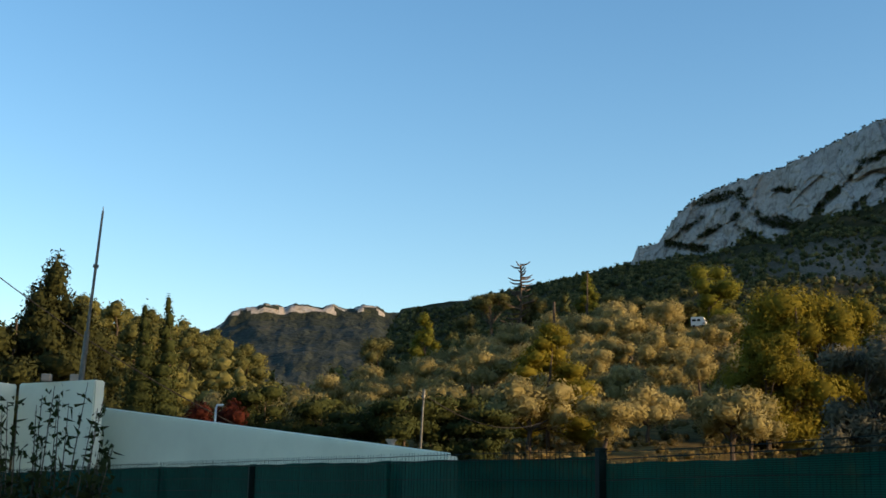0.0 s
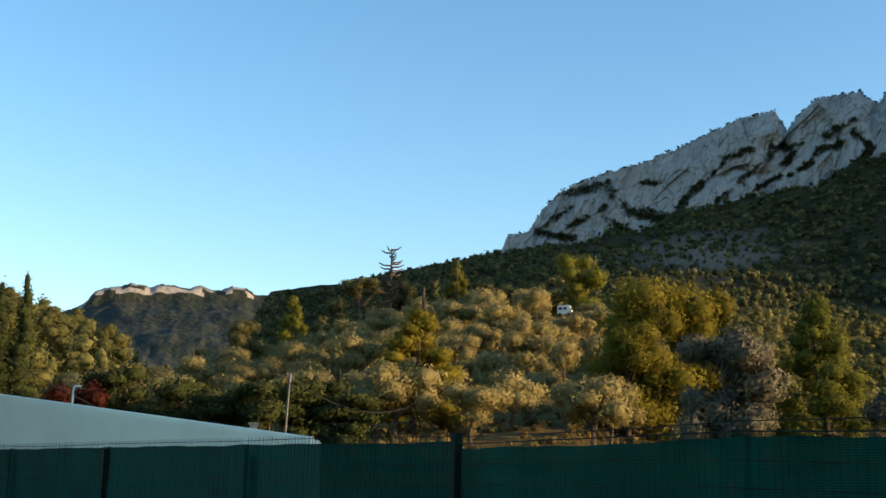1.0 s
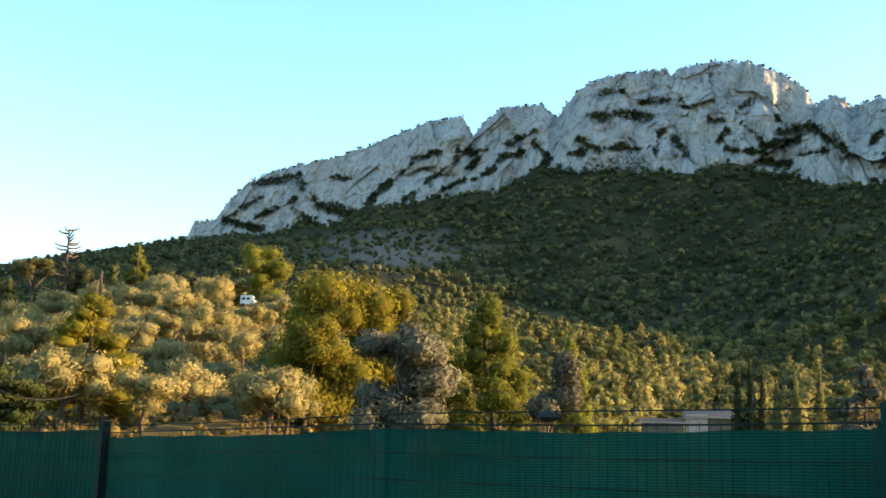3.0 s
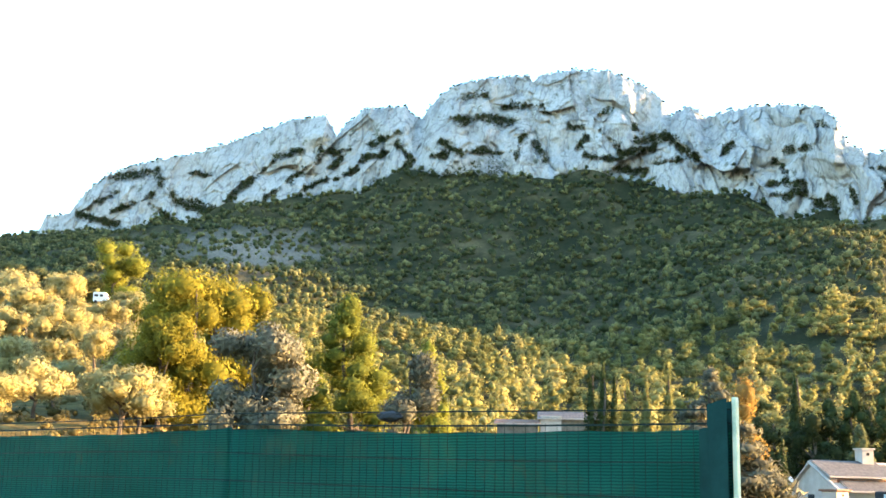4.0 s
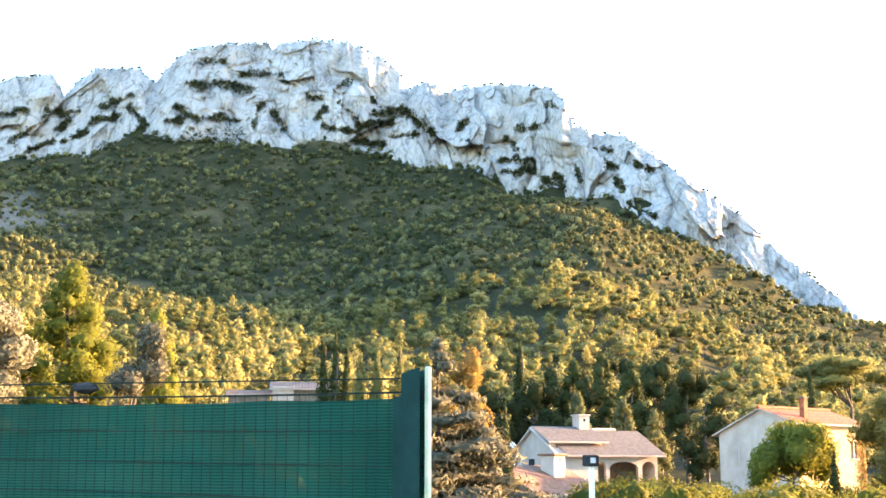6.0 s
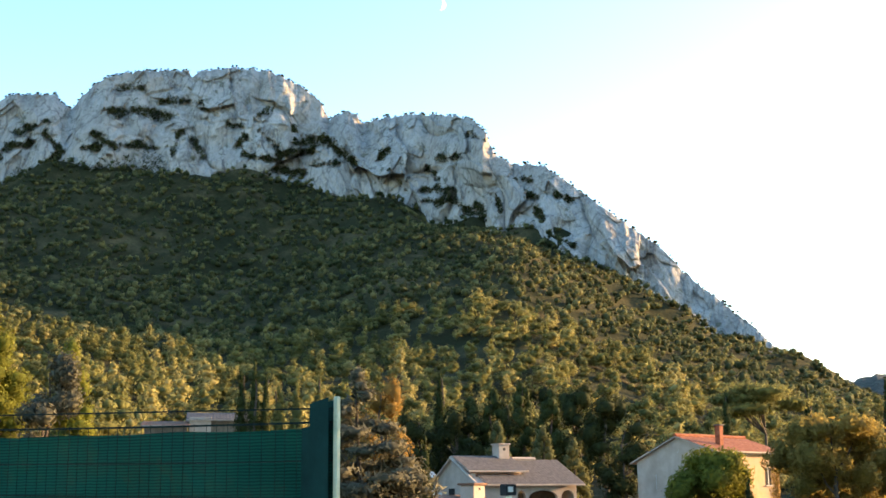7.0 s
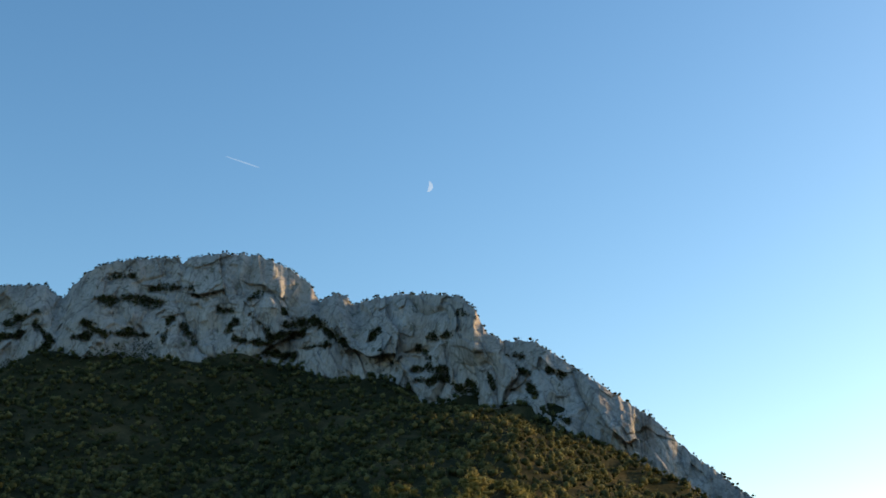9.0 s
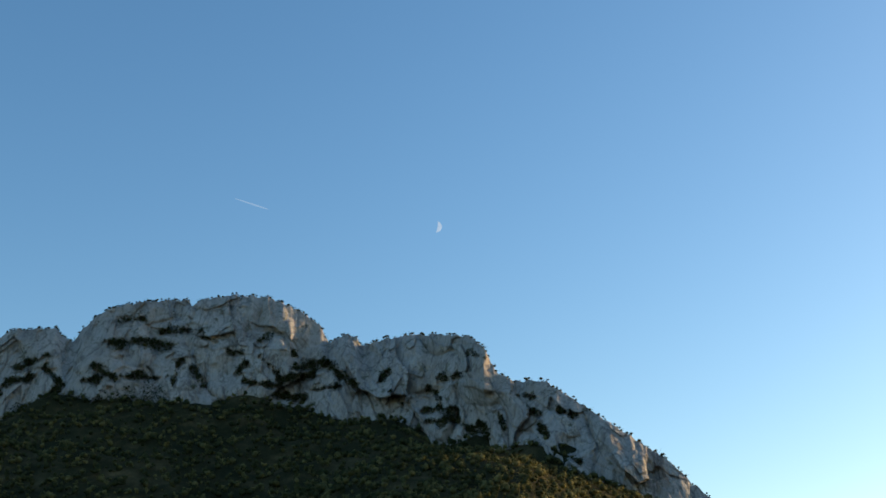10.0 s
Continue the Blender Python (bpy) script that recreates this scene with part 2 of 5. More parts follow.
def tube(bm, path, radii, sides=7):
    """A tapered tube along a path."""
    rings = []
    for i, p in enumerate(path):
        p = Vector(p)
        d = (Vector(path[min(i + 1, len(path) - 1)]) - Vector(path[max(i - 1, 0)])).normalized()
        u = d.orthogonal().normalized() if not rings else (rings[-1][1] - d * rings[-1][1].dot(d)).normalized()
        w = d.cross(u)
        rings.append(([bm.verts.new(p + radii[i] * (math.cos(t) * u + math.sin(t) * w)) for t in (2 * math.pi * k / sides for k in range(sides))], u))
    for (a, _), (b, _) in zip(rings, rings[1:]):
        for k in range(sides):
            bm.faces.new((a[k], a[(k + 1) % sides], b[(k + 1) % sides], b[k]))
    bm.faces.new(rings[0][0][::-1]); bm.faces.new(rings[-1][0])
    return bm


def leaves(rng, centres, normals, size, long=1.6, spread=0.55):
    """One small pointed blade (a triangle) at each centre, facing roughly along its normal."""
    n = len(centres)
    nr = normals + rng.normal(0, spread, (n, 3))
    nr /= np.linalg.norm(nr, axis=1)[:, None] + 1e-9
    t = np.cross(nr, rng.normal(0, 1, (n, 3)))
    t /= np.linalg.norm(t, axis=1)[:, None] + 1e-9
    b = np.cross(nr, t)
    s = (size * rng.uniform(0.6, 1.35, n))[:, None]
    v = np.stack([centres - t * s * 0.5 - b * s * 0.35, centres - t * s * 0.35 + b * s * 0.4, centres + t * s * long * 0.6], 1)
    # the leaf's shading follows the crown's round form, with a little of its own
    soft = normals / (np.linalg.norm(normals, axis=1)[:, None] + 1e-9) + rng.normal(0, 0.28, (n, 3))
    soft /= np.linalg.norm(soft, axis=1)[:, None] + 1e-9
    turn = (np.cross(v[:, 1] - v[:, 0], v[:, 2] - v[:, 0]) * soft).sum(1) < 0
    v[turn] = v[turn][:, ::-1]
    return np.concatenate([v, np.repeat(soft[:, None], 3, 1)], 2).reshape(-1, 6)


def tri_mesh(name, v, mat, tone=None):
    f = np.arange(len(v)).reshape(-1, 3)
    me = mesh_arrays(name, v[:, :3], f, mat, {"tone": np.full(len(v), 0.3) if tone is None else tone}, smooth=True)
    a = me.attributes.new("custom_normal", "FLOAT_VECTOR", "POINT")
    a.data.foreach_set("vector", np.ascontiguousarray(v[:, 3:], np.float32).ravel())
    me.update()
    return me


def lobes(rng, blobs, count, size, shell=(0.55, 1.05), **kw):
    """Blades over a set of lobes (centre, radii)."""
    areas = np.array([np.prod(np.array(r)) ** (2 / 3) for _, r in blobs])
    which = rng.choice(len(blobs), count, p=areas / areas.sum())
    d = rng.normal(0, 1, (count, 3)); d /= np.linalg.norm(d, axis=1)[:, None]
    c = np.array([b[0] for b in blobs], float)[which]
    r = np.array([b[1] for b in blobs], float)[which]
    p = c + d * r * rng.uniform(shell[0], shell[1], count)[:, None]
    return leaves(rng, p, d, size, **kw)


def ico(sub):
    bm = bmesh.new()
    bmesh.ops.create_icosphere(bm, subdivisions=sub, radius=1.0)
    v = np.array([tuple(q.co) for q in bm.verts])
    f = np.array([[q.index for q in p.verts] for p in bm.faces])
    bm.free()
    return v, f


ICO = {1: ico(1), 2: ico(2)}


def cores(rng, blobs, sub, scale=0.8, rough=0.28):
    """The dense inside of a crown: one lumpy body for each lobe, as triangles."""
    v, f = ICO[sub]
    out = []
    for c, r in blobs:
        k = scale * (1 + rng.uniform(-rough, rough, (len(v), 1)))
        out.append(np.concatenate([(np.array(c) + v * np.array(r) * k)[f], v[f]], 2).reshape(-1, 6))
    return np.concatenate(out)


# ======================= the ground =======================
RINGS = [30, 60, 100, 150, 200, 280, 380, 480]
LAND = {   # bearing: heights on the rings
    -180: (0, 0, 0, 0, 0, 0, 2, 4), -60: (0, 0, 2, 4, 6, 10, 16, 22),
    -40: (0, 1, 4, 8, 12, 20, 30, 40), -20: (0, 1.5, 6, 12, 17, 24, 30, 36),
    -10: (0, 1.5, 5, 9, 12, 15, 18, 22), 0: (0, 2, 6.5, 15, 21, 25, 32, 48),
    6: (0, 2.5, 8.5, 20.5, 28, 33, 48, 76), 12: (0, 2.5, 8.5, 22.5, 30, 38, 58, 88),
    18: (0, 2, 6, 14, 22, 37, 62, 94), 24: (0, 1.5, 4, 9, 16, 32, 57, 90),
    30: (0, 0.5, 2, 7, 14, 30, 53, 89), 36: (0, -0.5, 0, 5, 12, 28, 53, 89),
    42: (-0.5, -1, -1, 3, 10, 31, 67, 107), 48: (-0.5, -1, -1, 2, 9, 32, 70, 107),
    54: (-0.5, -1, -1, 2, 8, 22, 50, 76), 60: (-0.5, -1, -1, 1, 5, 14, 33, 50),
    66: (-0.5, -1, -1, 1, 4, 10, 20, 28), 90: (0, 0, 0, 0, 2, 4, 8, 12), 180: (0, 0, 0, 0, 0, 0, 2, 4),
}
LAND_AZ = np.array(sorted(LAND), float)
LAND_Z = np.array([LAND[a] for a in sorted(LAND)], float)
BASE_R = curve1([(-4, 700), (2, 700), (9, 690), (20, 640), (28, 605), (38, 590), (44, 545), (47, 500), (52, 470), (60, 450), (66, 480)])
BASE_EL = curve1([(-4, 8.5), (-1, 8.9), (1.4, 9.3), (2.2, 9.55), (4.8, 10.15), (6.7, 10.6), (9, 10.95), (12, 11.4), (15, 11.9), (17, 12.7), (20, 13.3), (22, 13.9), (24, 14.5), (26.6, 15.2), (31.5, 15.6), (34.9, 15.4), (37.6, 14.5),
                  (40.3, 14.3), (42.4, 13.5), (44.2, 12.4), (46.3, 12.6), (48, 12.3), (49.5, 11.7), (51.6, 10.9), (54, 9.1), (57, 7.1), (60, 5.7)])


def waves(x, y, k, seed):
    """Cheap smooth relief of wavelength about 1 / k."""
    rs = np.random.default_rng(seed)
    z = 0
    for i in range(7):
        a, f, p = rs.uniform(0, 6.28), k * rs.uniform(0.6, 1.8), rs.uniform(0, 6.28)
        z = z + np.sin(6.283 * f * (x * math.cos(a) + y * math.sin(a)) + p) / 7 * 1.6
    return z


def ground_z(x, y):
    x, y = np.asarray(x, float), np.asarray(y, float)
    az, r = np.degrees(np.arctan2(x, y)), np.hypot(x, y)
    col = np.stack([np.interp(az, LAND_AZ, LAND_Z[:, i]) for i in range(len(RINGS))], -1)
    rr = np.array([0.0] + RINGS)
    col = np.concatenate([np.zeros(col.shape[:-1] + (1,)), col], -1)
    i = np.clip(np.searchsorted(rr, r) - 1, 0, len(rr) - 2)
    f = np.clip((r - rr[i]) / (rr[i + 1] - rr[i]), 0, 1)
    z = np.take_along_axis(col, i[..., None], -1)[..., 0] * (1 - f) + np.take_along_axis(col, i[..., None] + 1, -1)[..., 0] * f
    # from the last ring up to the foot of the cliffs
    inside = np.clip((az + 5) / 3, 0, 1) * np.clip((63 - az) / 3, 0, 1)
    rb, zb = BASE_R(az), EYE + BASE_R(az) * np.tan(np.radians(BASE_EL(az)))
    last = np.minimum(480, rb - 60)
    zl = np.where(rb - 60 < 480, np.interp(last, [380, 480], [0, 1]) * (col[..., -1] - col[..., -2]) + col[..., -2], col[..., -1])
    up = zl + (zb + 6 + 7 * waves(x, y, 1 / 42, 23) * np.clip((az - 10) / 4, 0, 1) - zl) * np.clip((r - last) / (rb + 20 - last), 0, 1)
    beyond = up - np.clip(r - rb - 60, 0, 3000) * 0.10
    z = np.where(r > last, z * (1 - inside) + beyond * inside, z)
    z = np.where(r > 480, z - (1 - inside) * np.clip(r - 620, 0, 4000) * 0.03, z)
    return z + np.clip((r - 40) / 160, 0, 1) * (waves(x, y, 1 / 60, 3) * 1.4 + waves(x, y, 1 / 17, 5) * 0.5)


def build_ground():
    azs = np.concatenate([np.arange(-180, -26, 4.0), np.arange(-26, 70, 0.33), np.arange(70, 179, 4.0), [180.0]])
    rs = np.concatenate([[0.0, 3, 8, 15], np.arange(22, 200, 5.0), np.arange(200, 720, 7.0), [760, 850, 1000, 1300, 1800, 2600, 3600, 4800]])
    A, Rr = np.meshgrid(azs, rs, indexing="ij")
    x, y = Rr * np.sin(np.radians(A)), Rr * np.cos(np.radians(A))
    z = ground_z(x, y)
    v = np.stack([x, y, z], -1).reshape(-1, 3)
    n, m = A.shape
    i, j = np.meshgrid(np.arange(n - 1), np.arange(m - 1), indexing="ij")
    q = np.stack([i * m + j, (i + 1) * m + j, (i + 1) * m + j + 1, i * m + j + 1], -1).reshape(-1, 4)[:, ::-1]
    el = np.degrees(np.arctan2(z - EYE, Rr))
    soft = waves(x, y, 1 / 25, 9) * 1.2
    scree = np.clip(1.15 - np.hypot((A - 18.8 + soft) / 4.3, (el - 11.1 + soft * 0.15) / 1.25), 0, 1)
    scree = np.maximum(scree, 0.8 * np.clip(1.3 - np.hypot((A - 14.2 + soft * 0.5) / 1.2, (el - 10.6) / 0.8), 0, 1))
    dry = np.clip((A + 10) / 3, 0, 1) * np.clip((15 - A) / 2, 0, 1) * np.clip((Rr - 50) / 10, 0, 1) * np.clip((182 - Rr) / 12, 0, 1) * np.clip(0.75 + 0.6 * waves(x, y, 1 / 18, 14), 0.1, 1) * np.where((A > 9.4) & (Rr > 112), 0.25, 1)
    me = mesh_arrays("ground", v, q, M_GROUND, {"scree": scree.ravel(), "dry": dry.ravel()}, smooth=True)
    tagged(new("ground", me), "dry grassy hillside with bare earth and pale scree", "ground", kind="structure")


build_ground()

# ======================= the mountain =======================
SKY_LEFT = [(8.5, 11.2), (9.0, 11.2), (9.3, 11.9), (10.3, 12.1), (10.9, 13.1), (12.0, 14.1), (13.7, 14.8), (16, 15.4), (18.2, 16.3), (20.3, 17.2), (22.0, 17.5), (22.5, 16.6), (22.9, 17.1), (23.8, 17.9), (25.7, 18.1), (26.6, 17.5)]
SKY_MAIN = [(27.3, 18.45), (28.1, 19.1), (29.8, 19.5), (31.9, 19.65), (32.1, 19.3), (32.4, 19.65), (34, 19.9), (35.8, 19.8), (37.3, 19.2), (38.3, 18.5), (38.75, 17.6), (39.5, 18.05), (40.1, 17.9), (40.35, 17.45), (41.0, 17.65)]
SKY_RIGHT = [(42.5, 17.9), (44.1, 17.9), (45.7, 17.7), (46.35, 17.15), (46.85, 16.0), (47.6, 15.5), (49.25, 15.35), (50.8, 14.2), (52.9, 12.6), (54.7, 11.2), (56.0, 9.7), (57.4, 8.55), (59.1, 6.95), (60.0, 5.9), (60.6, 5.3)]
SKYLINE = curve1(SKY_LEFT + SKY_MAIN + SKY_RIGHT)


LEAN_AT, LEAN = (9, 26, 28, 38, 41, 60), (0.55, 0.45, 0.05, -0.1, -0.5, -0.6)


# ledges and gullies where shrubs have taken hold: bearing and elevation of both ends, and half the width
LEDGES_LEFT = [(12.0, 14.0, 14.1, 14.51, 0.17), (14.1, 14.33, 15.1, 13.23, 0.21), (15.1, 13.23, 17.0, 12.76, 0.23), (11.5, 12.77, 12.4, 13.41, 0.11), (12.2, 12.46, 14.0, 13.38, 0.13), (10.7, 12.22, 12.4, 11.94, 0.11), (13.9, 13.03, 14.7, 12.36, 0.13), (17.5, 13.46, 18.4, 14.33, 0.13), (18.4, 14.33, 19.6, 15.37, 0.11), (19.6, 15.54, 20.7, 15.88, 0.19), (19.3, 13.65, 20.5, 14.68, 0.13), (20.5, 14.68, 21.7, 15.53, 0.1), (21.6, 15.37, 21.7, 16.05, 0.09), (21.7, 15.88, 23.0, 16.03, 0.15), (22.4, 15.19, 23.1, 16.03, 0.13)]
LEDGES_GAP = [(24.2, 16.35, 25.4, 16.91, 0.19), (23.8, 15.68, 25.0, 15.99, 0.13), (25.4, 16.49, 26.2, 15.8, 0.11), (15.6, 14.54, 16.7, 14.51, 0.05), (25.6, 15.14, 26.1, 15.63, 0.1), (22.6, 14.68, 23.5, 15.18, 0.08), (21.1, 14.17, 22.1, 14.68, 0.07)]
LEDGES_MAIN = [(28.6, 18.69, 29.8, 18.79, 0.19), (30.7, 18.25, 31.9, 18.33, 0.17), (28.0, 17.73, 29.1, 17.68, 0.17), (29.4, 17.75, 31.1, 17.57, 0.21), (27.6, 16.59, 28.8, 16.04, 0.21), (28.9, 16.12, 31.1, 16.18, 0.14), (27.2, 15.93, 27.9, 15.99, 0.1), (31.6, 16.89, 31.3, 15.92, 0.09), (32.2, 16.52, 32.7, 15.85, 0.11), (32.4, 18.29, 33.2, 17.91, 0.11)]
LEDGES_FOOT = [(32.7, 18.08, 33.2, 17.92, 0.11), (35.2, 17.84, 35.8, 18.1, 0.12), (32.3, 16.44, 32.7, 15.94, 0.1), (33.9, 17.41, 34.5, 17.33, 0.09), (34.4, 16.47, 34.7, 16.82, 0.1), (35.4, 17.16, 36.3, 16.3, 0.11), (36.7, 17.67, 37.2, 17.15, 0.1), (37.2, 16.64, 38.5, 16.8, 0.21), (37.0, 16.13, 37.9, 16.29, 0.15), (38.5, 16.97, 39.9, 15.75, 0.16), (36.3, 16.13, 37.0, 16.13, 0.15), (34.7, 16.04, 36.3, 15.79, 0.11), (37.8, 15.61, 39.3, 15.76, 0.06), (36.0, 15.36, 37.6, 15.27, 0.12)]
LEDGES_RIGHT = [(41.3, 16.07, 41.6, 16.23, 0.1), (44.2, 15.89, 45.2, 15.93, 0.12), (43.5, 15.49, 44.0, 15.14, 0.11), (41.6, 15.55, 42.5, 14.51, 0.09), (43.2, 14.49, 44.9, 14.43, 0.12), (44.5, 14.11, 45.7, 13.39, 0.21), (43.3, 13.97, 44.2, 13.86, 0.08), (46.9, 14.35, 47.0, 13.51, 0.08), (47.9, 14.97, 48.6, 14.85, 0.08), (48.4, 14.11, 48.7, 14.01, 0.12), (48.8, 13.43, 49.1, 12.92, 0.1), (49.8, 14.2, 50.5, 13.84, 0.08), (49.3, 12.41, 50.5, 11.69, 0.12), (46.0, 13.72, 46.2, 13.04, 0.17), (45.6, 17.08, 46.3, 16.88, 0.08)]
LEDGES = LEDGES_LEFT + LEDGES_GAP + LEDGES_MAIN + LEDGES_FOOT + LEDGES_RIGHT
# buttresses that end in a wall turned to the sun: bearing of the edge, width of the wall, depth, lowest height (share)
BUTTRESSES = [(21.9, .4, 7, .55), (25.9, .4, 5, .6), (31.95, .2, 3, .8), (36.75, .4, 4, .4), (46.3, .5, 8, .5), (55.2, .4, 4, .2)]


def ledge_mask(near, a, el, jitter):
    """How near a place on the cliff is to one of the planted ledges."""
    best = 0.0
    for a0, e0, a1, e1, w in near:
        ux, uy = a1 - a0, e1 - e0
        t = max(0.0, min(1.0, ((a - a0) * ux + (el - e0) * uy) / (ux * ux + uy * uy + 1e-6)))
        d = math.hypot(a - a0 - t * ux, el - e0 - t * uy) + jitter
        best = max(best, 1.2 - d / (w + .02))
    return max(0.0, min(1.0, best))


def build_cliff():
    cols, rows = 1150, 116
    az = np.linspace(8.6, 60.5, cols)
    top, base = SKYLINE(az), np.minimum(BASE_EL(az), SKYLINE(az) - 0.15)
    rb = BASE_R(az)
    zb = EYE + rb * np.tan(np.radians(base)) - 14
    depth = np.interp(az, [9, 14, 24, 33, 38, 44, 47, 54, 60], [14, 24, 28, 34, 32, 36, 30, 26, 14])
    zt = EYE + (rb + depth) * np.tan(np.radians(top)) + 2.2
    v = np.zeros((cols, rows + 6, 3))
    plant = np.zeros((cols, rows))
    for i in range(cols):
        a = az[i]
        sx, cx = math.sin(radians(a)), math.cos(radians(a))
        s = a * 10.0
        close = [g for g in LEDGES if min(g[0], g[2]) - .8 < a < max(g[0], g[2]) + .8]
        wild = float(np.interp(a, (9, 22, 28, 36, 42, 60), (.36, .45, .55, .7, .95, .8)))
        h = zt[i] - zb[i]
        jag = 1.6 * noise.noise((s * 0.35, 7.1, 0)) + 0.9 * noise.noise((s * 1.3, 3.1, 0))
        for j in range(rows):
            t = j / (rows - 1)
            z = zb[i] + t * (h + jag * min(1, h / 30))
            # leaning slabs and buttresses parted by cracks of several sizes
            lean = np.interp(a, LEAN_AT, LEAN)
            q = z - lean * (s - 300)
            wx, wy = noise.noise((s * 0.06, z * 0.05, 2.0)), noise.noise((s * 0.06, z * 0.05, 12.0))
            n1 = noise.noise((s * 0.030 + 0.35 * wx, q * 0.021 + 0.45 * wy, 1.5))
            n2 = noise.noise((s * 0.085 + 0.5 * wy, q * 0.045 + 0.5 * wx, 6.5))
            n3 = noise.noise((s * 0.20, z * 0.12, 8.5))
            m1 = 0.5 + 0.9 * noise.noise((s * 0.04, z * 0.03, 31.0))
            mine = ledge_mask(close, a, math.degrees(math.atan2(z - EYE, rb[i] + depth[i] * t ** 1.3)), 0.14 * wx + 0.17 * n3 + 0.15 * noise.noise((s * 0.55, z * 0.5, 3.5)))
            c1 = max(0.0, 1 - abs(n1) / 0.06) * min(1, max(0.15, m1))
            c2 = max(0.0, 1 - abs(n2) / 0.07) * min(1, max(0.0, m1))
            ledge = max(0.0, 1 - abs(noise.noise((s * 0.018, q * 0.055 + 0.3 * wx, 44.0))) / 0.08) * max(0.0, min(1, 1.2 * m1))
            flute = noise.noise((s * 0.10, z * 0.012, 5.0))
            fine = noise.turbulence((s * 0.2, q * 0.15, 9.0), 4, True)
            back = depth[i] * (t ** 1.3)
            k = min(1.0, h / 45)
            bulge = wild * (-9 * min(abs(n1) * 2.2, 0.9)) - (1.4 + 2 * wild) * flute + 1.8 * (fine - 0.4)
            # the shoulder right of the main face turns away from the sun
            bulge -= 9 * min(1, max(0, (a - 37.1) / 1.5)) * min(1, max(0, (41.5 - a) / 2))
            for edge_az, wide, deep, foot_t in BUTTRESSES:
                g = edge_az + .25 * wx + (.2 * n3 if wide > .3 else 0) - a
                if -wide < g < 3.5:
                    bulge -= deep * min(1, max(0, (t - foot_t + .15 * wy) / .2)) * (1 + g / wide if g < 0 else math.exp(-g / 1.4))
            # flat facets, each with its own tilt: large slabs, then blocks
            facets = 0.0
            for size, tall, tilt, push, seed in ((26.0, 36.0, 0.38, 5.0, 1.0), (9.0, 13.0, 0.42, 1.8, 2.0)):
                u, w = (s + 7 * wx) / size, (q + 7 * wy) / tall
                _, near = noise.voronoi((u, w, seed), distance_metric="DISTANCE", exponent=2.5)
                c = noise.cell_vector(near[0] * 91.7)
                facets += tilt * ((c.x - 0.5) * 2 * (u - near[0].x) * size + (c.y - 0.35) * 1.6 * (w - near[0].y) * tall * 0.7) + push * (c.z - 0.5) * 2
            r = rb[i] + back + 6 + (bulge + wild * facets + 2 * c1 + 1.0 * c2 + ledge + 3.5 * mine) * k * (1 - 0.4 * t ** 6)
            foot = 1.9 * max(0.0, 1 - t / (0.1 + 0.5 * max(0.0, noise.noise((s * 0.05, 3.3, 0)) + 0.6 * noise.noise((s * 0.17, z * 0.03, 0)) + 0.1)))
            plant[i, j] = max(c1 * 0.45, 0.4 * ledge, 0.35 * c2, 1.5 * mine, 0.8 * foot)
            z = EYE + (z - EYE) * r / (rb[i] + back + 6)
            v[i, j] = (r * sx, r * cx, z)
        edge = v[i, rows - 1].copy()
        for j in range(6):
            g = (j + 1) / 6
            v[i, rows + j] = edge + np.array([sx, cx, 0]) * g * 130 + np.array([0, 0, -1]) * (g ** 1.5) * 75
    n, m = cols, rows + 6
    i, j = np.meshgrid(np.arange(n - 1), np.arange(m - 1), indexing="ij")
    q = np.stack([i * m + j, (i + 1) * m + j, (i + 1) * m + j + 1, i * m + j + 1], -1).reshape(-1, 4)
    me = mesh_arrays("cliff", v.reshape(-1, 3), q, M_ROCK)
    tagged(new("cliff", me), "pale grey limestone cliffs with ledges and gullies", "cliff", kind="structure")
    return v, az, rows, plant


CLIFF, CLIFF_AZ, CLIFF_ROWS, CLIFF_PLANT = build_cliff()


